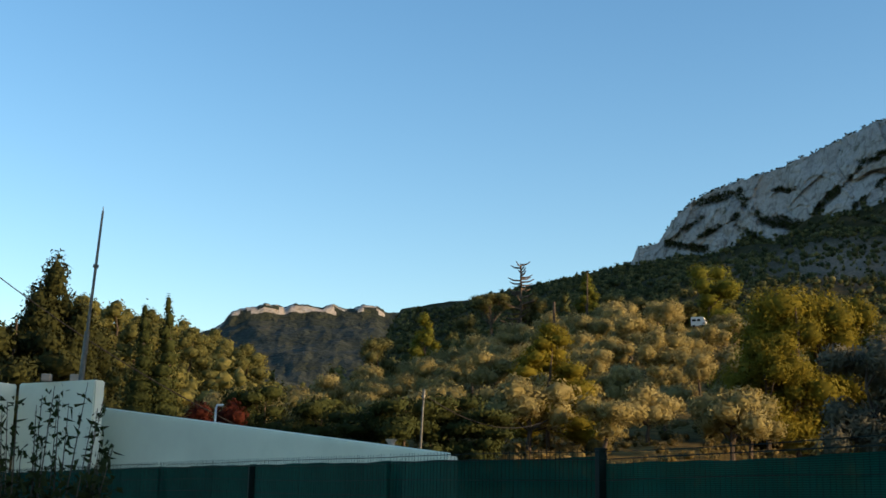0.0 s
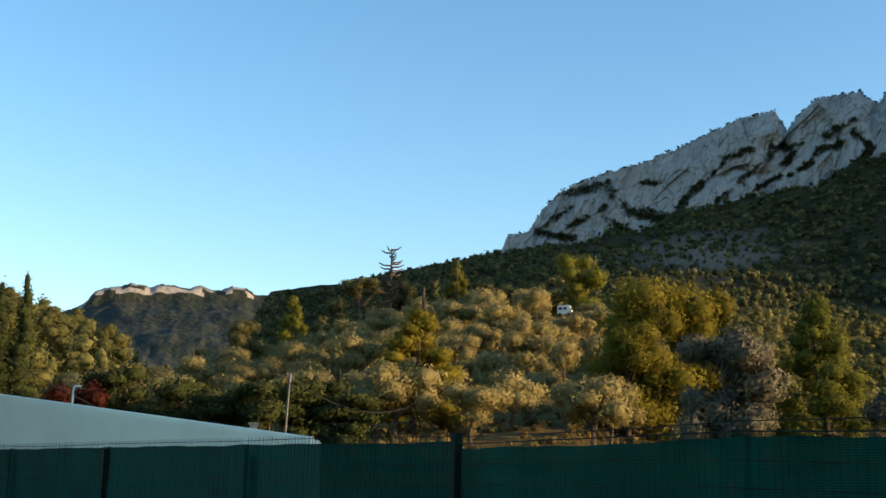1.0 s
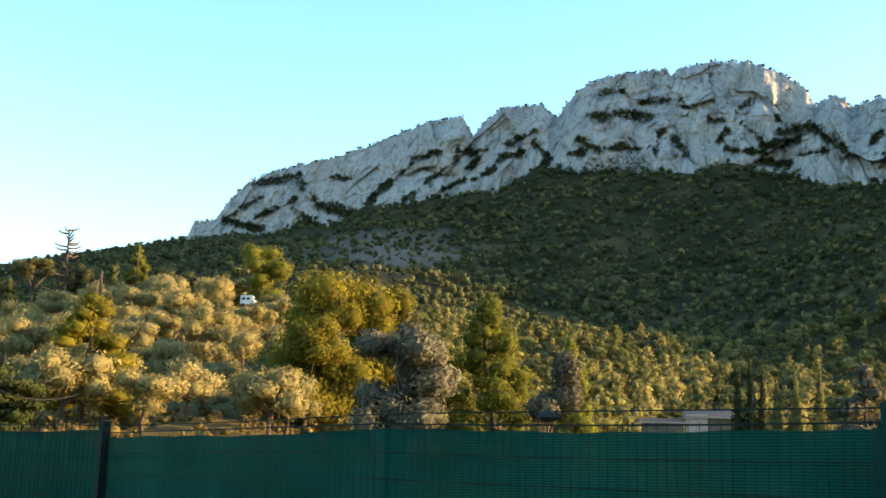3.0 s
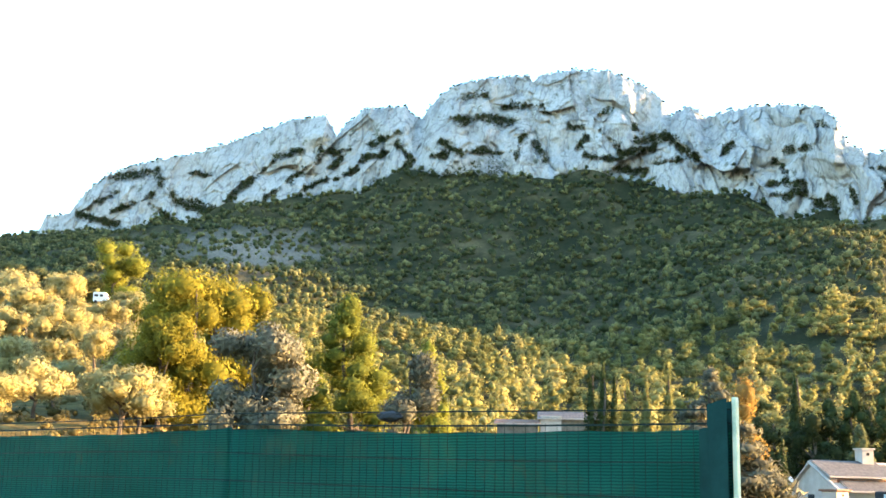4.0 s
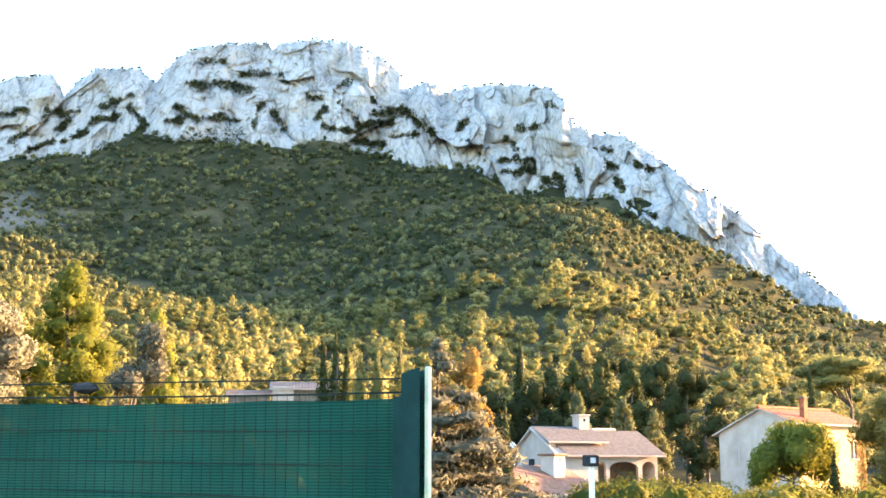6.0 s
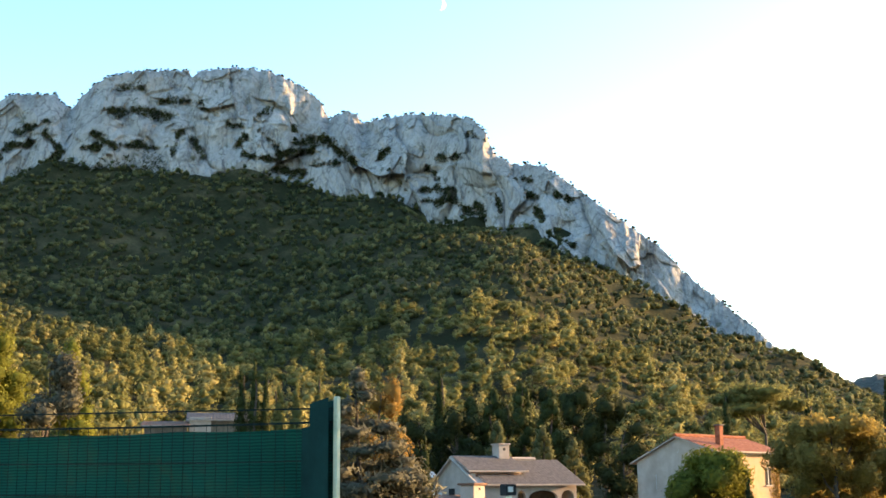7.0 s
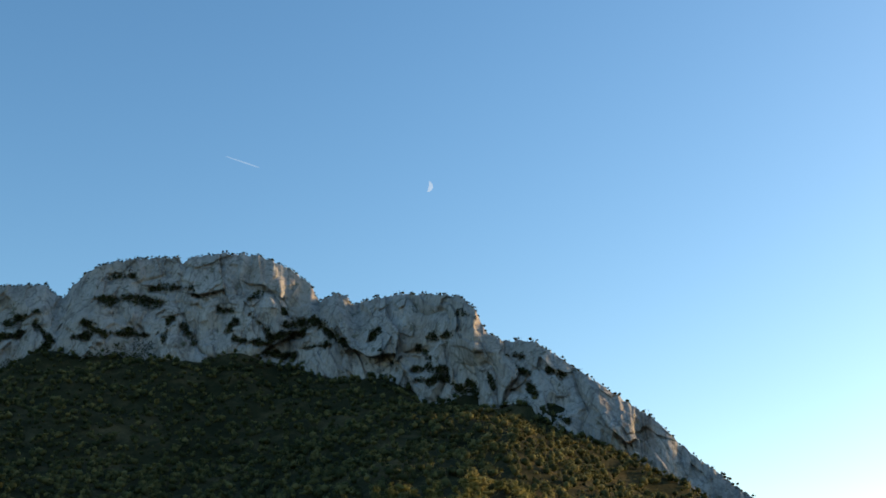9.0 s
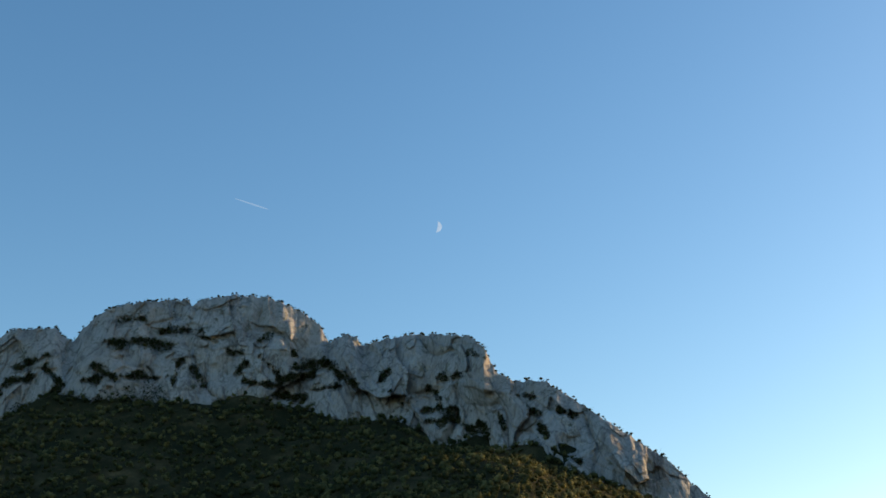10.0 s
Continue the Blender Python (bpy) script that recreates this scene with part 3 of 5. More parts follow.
def build_far_ridge():
    """The distant ridge with a sunlit rim of rock, far behind the woods."""
    rng = np.random.default_rng(12)
    line = curve1([(-60, 6), (-30, 7.2), (-20, 7.4), (-11.6, 7.5), (-10.6, 7.95), (-9.9, 8.5), (-8.9, 8.85), (-5.2, 9.05), (-3.1, 9.12), (-2.7, 8.95), (1.4, 9.3), (3, 9.5), (6, 9.4), (12, 9)])
    az = np.arange(-40, 11, 0.1)
    R0 = 2100.0
    prof_d = [-1300, -900, -560, -300, -130, -60, -42, -20, 60, 400]
    prof_f = [0.0, 0.2, 0.46, 0.68, 0.84, 0.90, 0.98, 1.0, 1.0, 0.7]
    soft_f = [0.0, 0.2, 0.46, 0.68, 0.84, 0.91, 0.94, 0.97, 1.0, 0.7]
    rows = list(np.concatenate([np.arange(-1300, -140, 24.0), np.arange(-140, 64, 6.0), [150, 400]]))
    v = []
    for a in az:
        top = R0 * math.tan(radians(float(line(a))))
        jag = 3.5 * noise.noise((a * 2.2, 0, 0)) + 2.5 * noise.noise((a * 7, 5, 0))
        rim = min(1, max(0, a + 11)) * min(1, max(0, (-2.5 - a) / 0.4)) * min(1, max(0, 0.7 + 1.5 * noise.noise((a * 0.8, 9, 9))))
        for dr in rows:
            shift = 10 * noise.noise((a * 1.1, 3, 3)) if -150 < dr < 40 else 0
            f = rim * np.interp(dr + shift, prof_d, prof_f) + (1 - rim) * np.interp(dr, prof_d, soft_f)
            u = a * 36.6
            bumps = 16 * noise.noise((u * 0.008, dr * 0.006, 3)) + 6 * noise.noise((u * 0.03, dr * 0.03, 8)) + 2.5 * noise.noise((u * 0.1, dr * 0.1, 8))
            v.append(polar(a, R0 + dr, EYE + top * f + jag * max(0.0, (f - .9) * 10) + bumps * min(1, max(0, (-30 - dr) / 100)) + 1.5 * noise.noise((u * .15, dr * .1, 1))))
    n, m = len(az), len(rows)
    i, j = np.meshgrid(np.arange(n - 1), np.arange(m - 1), indexing="ij")
    q = np.stack([i * m + j, (i + 1) * m + j, (i + 1) * m + j + 1, i * m + j + 1], -1).reshape(-1, 4)
    me = mesh_arrays("far_ridge", np.array([tuple(p) for p in v]), q, M_FAR)
    me.materials.append(M_ROCK)
    rr = np.array(rows)[:-1]
    lit = np.array([1 if -54 < rr[k % (m - 1)] < -28 and -10.8 < az[k // (m - 1)] < -2.7 and noise.noise((az[k // (m - 1)] * 1.7, 1, rr[k % (m - 1)] * .05)) > -0.02 else 0 for k in range(len(q))], np.int32)
    me.polygons.foreach_set("material_index", lit)
    tagged(new("far_ridge", me), "distant wooded ridge with a sunlit rim of pink rock", "ridge", kind="structure")
    # a low far hill on the other side of the mountain
    az = np.arange(56, 100, 0.2)
    v = []
    for a in az:
        top = 1500 * math.tan(radians(5.0 + 0.25 * math.sin(a * 0.7) - max(0, a - 75) * 0.05)) + 5 * noise.noise((a * 3, 2, 2))
        for dr, f in ((-600, 0), (-300, 0.55), (-100, 0.9), (0, 1), (400, 0.5)):
            v.append(polar(a, 1500 + dr, EYE + top * f))
    n, m = len(az), 5
    i, j = np.meshgrid(np.arange(n - 1), np.arange(m - 1), indexing="ij")
    q = np.stack([i * m + j, (i + 1) * m + j, (i + 1) * m + j + 1, i * m + j + 1], -1).reshape(-1, 4)
    tagged(new("far_hill", mesh_arrays("far_hill", np.array([tuple(p) for p in v]), q, M_FAR)), "low wooded hill in the distance", "hill", kind="structure")


M_FAR = surface("far_woods", [(0.3, (0.014, 0.02, 0.015)), (0.55, (0.026, 0.033, 0.024)), (0.75, (0.05, 0.052, 0.04))], 0.03, detail=10, bump=1.0, bump_scale=0.08, dist=8.0)
build_far_ridge()


# ======================= trees =======================
def bush_points(rng, kind, count):
    """Blades of one far tree of unit height, standing on the origin."""
    if kind == "round":
        bl = [((rng.uniform(-.22, .22), rng.uniform(-.22, .22), rng.uniform(.3, .76)), (rng.uniform(.15, .3), rng.uniform(.15, .3), rng.uniform(.13, .24))) for _ in range(6)]
    elif kind == "pine":
        bl = [((rng.uniform(-.26, .26) * (1.15 - h), rng.uniform(-.26, .26) * (1.15 - h), h), ((1.15 - h) * rng.uniform(.3, .48),) * 2 + (.15,)) for h in (.3, .5, .68, .85)]
    elif kind == "column":
        bl = [((0, 0, h), (.11 * (1.1 - h) + .015,) * 2 + (.14,)) for h in (.12, .28, .45, .6, .75, .9)]
    else:
        bl = [((rng.uniform(-.3, .3), rng.uniform(-.3, .3), rng.uniform(.3, .6)), (rng.uniform(.3, .45),) * 2 + (rng.uniform(.26, .4),)) for _ in range(3)]
    if kind == "tuft":
        return lobes(rng, bl, count, .3, shell=(.4, 1.15), spread=.6)
    blades = lobes(rng, bl, count, {"round": .062, "pine": .055, "column": .045, "low": .15, "hedge": .05}[kind], shell=(.68, 1.14), spread=.5)
    if kind == "low":
        return np.concatenate([blades, cores(rng, bl[:1], 1, .85, .2)])
    return np.concatenate([blades, cores(rng, bl, 1, .62, .25)])


def scatter(name, places, heights, kinds, count, mat, label, category, seed, tones):
    """Many far trees in one mesh: nobody could count them."""
    rng = np.random.default_rng(seed)
    pool = {k: [bush_points(rng, k, count) for _ in range(6)] for k in set(kinds)}
    vs, ts = [], []
    for p, h, k, tone in zip(places, heights, kinds, tones):
        b = pool[k][rng.integers(6)]
        c, s = math.cos(rng.uniform(0, 6.28)), math.sin(rng.uniform(0, 6.28))
        n = math.hypot(c, s) or 1.0
        c, s = c / n, s / n
        q = np.empty_like(b)
        w = h * rng.uniform(.85, 1.25)
        q[:, 0], q[:, 1], q[:, 2] = (b[:, 0] * c - b[:, 1] * s) * w + p[0], (b[:, 0] * s + b[:, 1] * c) * w + p[1], b[:, 2] * h + p[2]
        q[:, 3], q[:, 4], q[:, 5] = b[:, 3] * c - b[:, 4] * s, b[:, 3] * s + b[:, 4] * c, b[:, 5]
        vs.append(q); ts.append(np.full(len(q), tone))
    me = tri_mesh(name, np.concatenate(vs), mat, np.concatenate(ts))
    return tagged(new(name, me), label, category, kind="stuff")


def random_places(rng, az0, az1, r0, r1, spacing):
    area = 0.5 * (r1 ** 2 - r0 ** 2) * radians(az1 - az0)
    n = int(area / spacing ** 2)
    az = rng.uniform(az0, az1, n)
    r = np.sqrt(rng.uniform(r0 ** 2, r1 ** 2, n))
    x, y = r * np.sin(np.radians(az)), r * np.cos(np.radians(az))
    return az, r, x, y, ground_z(x, y)


def build_woods():
    rng = np.random.default_rng(4)
    # the lit lower woods
    az, r, x, y, z = random_places(rng, 15, 68, 112, 335, 4.3)
    el = np.degrees(np.arctan2(z - EYE, r))
    keep = ~((az > 37) & (r < 150)) & ~((az < 38) & (r < 124)) & (rng.uniform(0, 1, len(az)) < 0.9)
    az, r, x, y, z = (a[keep] for a in (az, r, x, y, z))
    kinds = rng.choice(["round", "pine", "low"], len(az), p=[.62, .22, .16])
    h = np.where(kinds == "pine", rng.uniform(4, 8, len(az)), np.where(kinds == "low", rng.uniform(1.5, 3, len(az)), rng.uniform(3, 6, len(az))))
    scatter("lower_woods", np.stack([x, y, z - .2], 1), h, kinds, 230, M_WOOD, "pines and oaks covering the lower slope", "woods", 5, rng.uniform(0, .75, len(az)))
    # scrub on the upper slope, up to the cliffs
    az, r, x, y, z = random_places(rng, -6, 66, 325, 700, 3.45)
    el = np.degrees(np.arctan2(z - EYE, r))
    ok = (r < BASE_R(az) + 12) & ~((np.hypot((az - 18.5) / 3.2, (el - 11.1) / 1.0) < 1) & (rng.uniform(0, 1, len(az)) < .6))
    ok &= waves(x, y, 1 / 50, 8) > -0.85 + 0.3 * rng.uniform(-1, 1, len(az))
    az, r, x, y, z = (a[ok] for a in (az, r, x, y, z))
    kinds = rng.choice(["round", "low"], len(az), p=[.1, .9])
    h = np.where(kinds == "low", rng.uniform(1.4, 4.2, len(az)), rng.uniform(2.6, 5.2, len(az)))
    scatter("slope_scrub", np.stack([x, y, z - .2], 1), h, kinds, 30, M_SCRUB, "evergreen scrub on the upper slope below the cliffs", "scrub", 6, rng.uniform(0, .8, len(az)) ** 1.3)
    # woods behind and left of the olive grove
    az, r, x, y, z = random_places(rng, -24, 6, 70, 280, 5.6)
    ok = ~((az > -9) & (r < 185)) & (r > 95)
    az, r, x, y, z = (a[ok] for a in (az, r, x, y, z))
    kinds = rng.choice(["round", "pine"], len(az), p=[.55, .45])
    h = np.where(kinds == "pine", rng.uniform(5, 9, len(az)), rng.uniform(3.5, 6, len(az)))
    scatter("left_woods", np.stack([x, y, z - .2], 1), h, kinds, 190, M_WOOD, "mixed woods on the hillside behind the low building", "woods", 7, rng.uniform(0, .7, len(az)))
    az, r, x, y, z = random_places(rng, -2, 15, 185, 330, 5.0)
    kinds = rng.choice(["round", "pine"], len(az), p=[.5, .5])
    scatter("crest_woods", np.stack([x, y, z - .2], 1), rng.uniform(3, 6.5, len(az)), kinds, 90, M_SCRUB, "dark trees along the crest behind the grove", "woods", 9, rng.uniform(-.1, .5, len(az)))
    # bushes on the ledges and the rim of the cliffs
    pts, hs, rim = [], [], []
    cols = len(CLIFF_AZ)
    for _ in range(110000):
        i, j = rng.integers(2, cols - 2), int(CLIFF_ROWS * rng.beta(1.0, 1.25))
        if not 3 < j < CLIFF_ROWS - 2:
            continue
        p = Vector(CLIFF[i, j])
        low = 1 - j / CLIFF_ROWS
        wild = CLIFF_PLANT[i, j] > .9
        if CLIFF_PLANT[i, j] + 0.35 * noise.noise((CLIFF_AZ[i] * 1.1, p.z * 0.06, 3)) > rng.uniform(.4, 1.5) - 0.4 * max(0, low - .6):
            pts.append((p.x * .996, p.y * .996, p.z - .5)); hs.append(rng.uniform(.9, 2.5) if wild else rng.uniform(.6, 1.7))
    for _ in range(2200):
        i = int(2 + (cols - 4) * rng.beta(1.0, 1.4))
        p = CLIFF[i, CLIFF_ROWS + int(rng.integers(-1, 2))]
        rim.append((p[0], p[1], p[2] - .3))
    scatter("rim_shrubs", rim, rng.uniform(.7, 2.2, len(rim)), ["low"] * len(rim), 14, M_LEDGE, "dark low trees along the rim of the cliffs", "shrubs", 11, rng.uniform(0, .5, len(rim)))
    scatter("cliff_shrubs", pts, hs, ["tuft"] * len(pts), 9, M_LEDGE, "dark shrubs on the ledges of the cliffs", "shrubs", 10, rng.uniform(0, .6, len(pts)))


build_woods()


def tree(name, rng, height, blobs, count, size, mat, label, category, group="", trunk=None, limbs=4, **kw):
    """A tree: a tapered, slightly bent trunk with limbs, and a crown of many small blades."""
    root = empty(name, Matrix(), label, category, group)
    bm = bmesh.new()
    r0 = trunk or height * 0.022
    top = max(b[0][2] for b in blobs)
    path = [(0, 0, -.3)] + [(rng.uniform(-.03, .03) * height, rng.uniform(-.03, .03) * height, top * k / 5) for k in range(1, 6)]
    tube(bm, path, [r0 * (1 - .16 * k) for k in range(6)])
    for b in blobs[:limbs * 2]:
        k = min(4, max(1, int(b[0][2] / top * 4)))
        a = Vector(path[k])
        e = Vector(b[0])
        tube(bm, [a, a.lerp(e, .5) + Vector((0, 0, .05 * height * rng.uniform(-1, .5))), e], [r0 * .45, r0 * .3, r0 * .1], 5)
    part("trunk", bm, M_BARK, root)
    blades = lobes(rng, blobs, count, size, shell=(.7, 1.12), spread=.5, **kw)
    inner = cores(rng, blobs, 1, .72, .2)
    # inner bodies get a darker tone: the crown's inner shade put into colour
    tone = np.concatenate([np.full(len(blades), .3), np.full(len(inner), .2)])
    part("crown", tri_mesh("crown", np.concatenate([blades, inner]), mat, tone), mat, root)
    return root


def stand(proto, places, rng, vary=(.8, 1.2)):
    for k, (x, y) in enumerate(places):
        s = rng.uniform(*vary)
        m = Matrix.LocRotScale((x, y, float(ground_z(x, y))), Euler((0, 0, rng.uniform(0, 6.28))), (s, s, s * rng.uniform(.9, 1.1)))
        if k == 0:
            proto.matrix_world = m
        else:
            c = copy_thing(proto, m)
            c.matrix_basis = m


def olive_blobs(rng, h=4.6, w=2.5):
    return [((rng.uniform(-.6, .6) * w, rng.uniform(-.6, .6) * w, h * rng.uniform(.42, .82)), (w * rng.uniform(.32, .5),) * 2 + (h * rng.uniform(.14, .22),)) for _ in range(11)]


def build_grove():
    rng = np.random.default_rng(21)
    spots = []
    tries = 0
    while len(spots) < 122 and tries < 6000:
        tries += 1
        a, r = rng.uniform(-10, 15.5), math.sqrt(rng.uniform(72 ** 2, 180 ** 2))
        if a > 9.2 and r > 89 and (r > 160 or rng.uniform() < .72) or (r < 92 and a < -2) or (r < 85 and a < 3):
            continue
        p = polar(a, r)
        if all((p.x - q[0]) ** 2 + (p.y - q[1]) ** 2 > 4.9 ** 2 for q in spots):
            spots.append((p.x, p.y))
    for k in range(5):
        t = tree("olive_tree", rng, 4.6, olive_blobs(rng), 2700, .17, M_OLIVE, "silvery olive tree with a dense rounded crown", "olive tree", "olive trees of the grove", trunk=.17, long=2.0)
        stand(t, spots[k::5], rng, (.75, 1.2))


def pine_blobs(rng, h, w):
    out = []
    for k in range(36):
        t = k / 35
        z = h * (.14 + .82 * t)
        reach = w * (1 - t) ** .6 * .5 * (rng.uniform(.3, 1) ** .5)
        a = rng.uniform(0, 6.28)
        out.append(((reach * math.cos(a), reach * math.sin(a), z), (w * (.25 - .12 * t),) * 2 + (h * .07,)))
    return out


build_grove()


def build_undergrowth():
    """Dry grass tufts and low bushes between the olives, and the hedges at the roadside."""
    rng = np.random.default_rng(31)
    az, r, x, y, z = random_places(rng, -10, 16, 58, 182, 1.75)
    ok = ~((az > 9.6) & (r > 122) & (r < 168)) | (rng.uniform(0, 1, len(az)) < .5)
    az, r, x, y, z = (a[ok] for a in (az, r, x, y, z))
    h = rng.uniform(.4, 1.0, len(az)) * np.where(rng.uniform(0, 1, len(az)) < .2, 1.7, 1)
    scatter("grove_undergrowth", np.stack([x, y, z - .1], 1), h, ["low"] * len(az), 34, M_GRASS, "dry yellow grass and low bushes between the olives", "undergrowth", 32, rng.uniform(0, .7, len(az)))
    az, r, x, y, z = random_places(rng, 43.5, 66, 46, 78, 2.2)
    ok = (r < 54) | (az > 47) & (r < 70) & (rng.uniform(0, 1, len(az)) < .6)
    az, r, x, y, z = (a[ok] for a in (az, r, x, y, z))
    top = np.clip(EYE + r * np.tan(np.radians(np.interp(az, [47.0, 47.7, 53, 66], [-.9, .05, -.1, -.1]) + 0.2 * np.sin(az * 1.7))) - z, .5, 3)
    scatter("garden_hedge", np.stack([x, y, z - .1], 1), top * rng.uniform(.75, 1.1, len(az)), ["hedge"] * len(az), 420, M_HEDGE, "clipped green and yellow hedge before the houses", "hedge", 33, rng.uniform(0, .7, len(az)))
    az, r, x, y, z = random_places(rng, 16, 39, 62, 115, 3.6)
    kinds = rng.choice(["round", "low"], len(az))
    scatter("field_shrubs", np.stack([x, y, z - .1], 1), rng.uniform(1.2, 3.4, len(az)), kinds, 110, M_WOOD, "yellowing shrubs beyond the fence", "shrubs", 34, rng.uniform(.1, .8, len(az)))


M_GRASS = foliage("dry_grass", (0.08, 0.07, 0.025), (0.19, 0.15, 0.06), (0.33, 0.25, 0.11))
M_HEDGE = foliage("hedge_leaves", (0.05, 0.06, 0.012), (0.13, 0.13, 0.025), (0.22, 0.19, 0.04))
M_GOLD = foliage("golden_leaves", (0.15, 0.115, 0.03), (0.32, 0.24, 0.07), (0.48, 0.37, 0.12), 0.6)
M_AUTUMN = foliage("autumn_leaves", (0.12, 0.075, 0.02), (0.25, 0.155, 0.045), (0.36, 0.235, 0.08))
build_undergrowth()


# ---- single trees ----
def crown_cone(rng, h, w, tiers, per):
    """Tiers of drooping boughs, as a cedar or spruce has."""
    out = []
    for t in range(tiers):
        f = t / (tiers - 1)
        for k in range(max(3, int(per * 1.5 * (1.1 - f)))):
            a = rng.uniform(0, 6.28)
            reach = w * .5 * (1.02 - f) * rng.uniform(.55, 1.0)
            out.append(((reach * math.cos(a), reach * math.sin(a), h * (.08 + .88 * f + rng.uniform(-.035, .035)) - reach * .12), (w * .17 * (1.25 - f),) * 2 + (h * .042,)))
    return out


def crown_column(rng, h, w):
    return [((rng.uniform(-.05, .05) * w, rng.uniform(-.05, .05) * w, h * f), (w * .5 * min(1, (1.08 - f) * 1.5, .45 + f * 2.2),) * 2 + (h * .07,)) for f in np.linspace(.06, .96, 14)]


def crown_round(rng, h, w, n=14, low=.35):
    out = []
    for _ in range(n):
        a, q = rng.uniform(0, 6.28), math.sqrt(rng.uniform(0, 1)) * .36 * w
        f = rng.uniform(low, .88)
        k = (1 - ((f - .55) / .5) ** 2) ** .5 if abs(f - .55) < .5 else .3
        out.append(((q * k * math.cos(a), q * k * math.sin(a), h * f), (w * rng.uniform(.14, .24),) * 2 + (max(h, .8 * w) * rng.uniform(.08, .13),)))
    return out


def crown_dome(rng, h, w):
    out = []
    for _ in range(30):
        a, q = rng.uniform(0, 6.28), math.sqrt(rng.uniform(0, 1)) * .38
        z = h * (.15 + .72 * math.sqrt(1 - (q / .42) ** 2) * rng.uniform(.45, 1))
        out.append(((q * w * math.cos(a), q * w * math.sin(a), z), (w * .13, w * .13, h * .13)))
    return out


def crown_umbrella(rng, h, w, low=.72):
    return [((rng.uniform(-.36, .36) * w, rng.uniform(-.36, .36) * w, h * rng.uniform(low, .93)), (w * rng.uniform(.13, .22),) * 2 + (h * .05,)) for _ in range(16)]


def place_tree(name, az, r, top_el, kind, width, mat, label, category, count=3000, size=.2, group="", seed=0, **kw):
    """One tree at a bearing and distance whose top stands at that elevation."""
    rng = np.random.default_rng(int(abs(az) * 100) + int(r) + seed)
    p = polar(az, r)
    z = float(ground_z(p.x, p.y))
    h = max(1.2, EYE + r * math.tan(radians(top_el)) - z)
    shapes = {"cone": lambda: crown_cone(rng, h, width, 13, 9), "column": lambda: crown_column(rng, h, width), "round": lambda: crown_round(rng, h, width),
              "bushy": lambda: crown_round(rng, h, width, 18, .12), "umbrella": lambda: crown_umbrella(rng, h, width), "parasol": lambda: crown_umbrella(rng, h, width, .58), "dome": lambda: crown_dome(rng, h, width), "pine": lambda: pine_blobs(rng, h, width)}
    count, size = int(count * 1.3), size * .85
    t = tree(name, rng, h, shapes[kind](), count, size, mat, label, category, group, **kw)
    t.matrix_world = pose(p.x, p.y, z)
    return t


PINE_L, OAK_L = "tall pine with yellow-green needles", "broad oak with golden-green leaves"
place_tree("pine_tree", -17.9, 72, 11.0, "dome", 6.0, M_DARKTREE, "dark stone pine with a dense crown behind the building", "pine tree", 10000, .24, trunk=.3)
place_tree("pine_tree", -19.6, 70, 8.6, "bushy", 8, M_DARKTREE, "dark bushy pine behind the low building", "pine tree", 5000, .28)
place_tree("pine_tree", -16.9, 78, 8.6, "bushy", 7, M_DARKTREE, "dark bushy pine behind the low building", "pine tree", 4500, .28)
for k in range(17):
    a = -16.6 + .5 * k
    place_tree("pine_tree", a, 128 + 9 * (k * 7 % 5), float(np.interp(a, (-16, -12.7, -10.9, -9.3, -8), (8.9, 8.2, 7.8, 7.1, 6.7))) - .22 * (k % 3), "pine", 7.5, M_WOOD, "green pine in the woods behind the low building", "pine tree", 2600, .3, "pines behind the low building")
for a, e in ((-13.75, 8.65), (-12.75, 8.97)):
    place_tree("cypress_tree", a, 64, e, "column", 2.3, M_CYPRESS, "slender dark green cypress behind the low building", "cypress", 3800, .13, "pair of cypresses")
for a, e, w in ((-11.0, 4.6, 2.6), (-9.5, 4.9, 2.6), (-10.3, 4.2, 2.2)):
    place_tree("red_shrub", a, 62, e, "bushy", w, M_RED, "autumn shrub with dark red leaves", "shrub", 2600, .15, "red shrubs")
for a, r, e, w in ((-8.0, 75, 5.4, 6), (-5.5, 72, 4.9, 6), (-3.4, 68, 4.6, 5.5), (-1.6, 66, 5.0, 5), (0.4, 70, 5.2, 5.5), (2.0, 68, 4.6, 4.5)):
    place_tree("evergreen_bush", a, r, e, "bushy", w, M_CYPRESS, "dark evergreen bush at the foot of the grove", "bush", 3200, .2, "bushes below the grove")
place_tree("pine_tree", 5.1, 78, 8.4, "pine", 6.2, M_OAK, PINE_L + " at the foot of the grove", "pine tree", 7000, .16, trunk=.16)
place_tree("pine_tree", 12.6, 172, 11.3, "bushy", 8.5, M_PINE, "tall dark pine at the top of the clearing", "pine tree", 4600, .26)
place_tree("oak_tree", 16.3, 92, 10.5, "bushy", 12, M_OAK, OAK_L + " beside the grove", "oak tree", 9000, .25, trunk=.3)
place_tree("oak_tree", 17.5, 95, 10.3, "bushy", 8, M_OAK, OAK_L + " beside the grove", "oak tree", 6000, .25, trunk=.25)
place_tree("oak_tree", 15.0, 88, 8.7, "bushy", 5.5, M_OAK, OAK_L + " at the edge of the clearing", "oak tree", 6000, .24)
place_tree("oak_tree", 18.9, 98, 10.0, "bushy", 6, M_OAK, OAK_L + " beside the grove", "oak tree", 5000, .25)
place_tree("cedar_tree", 19.5, 58, 8.1, "bushy", 5.6, M_CEDAR, "grey-green cedar with stiff dense boughs", "cedar tree", 8500, .17, long=2.4)
place_tree("pine_tree", 23.6, 98, 9.1, "pine", 7.0, M_PINE, PINE_L + " beyond the fence", "pine tree", 8000, .2)
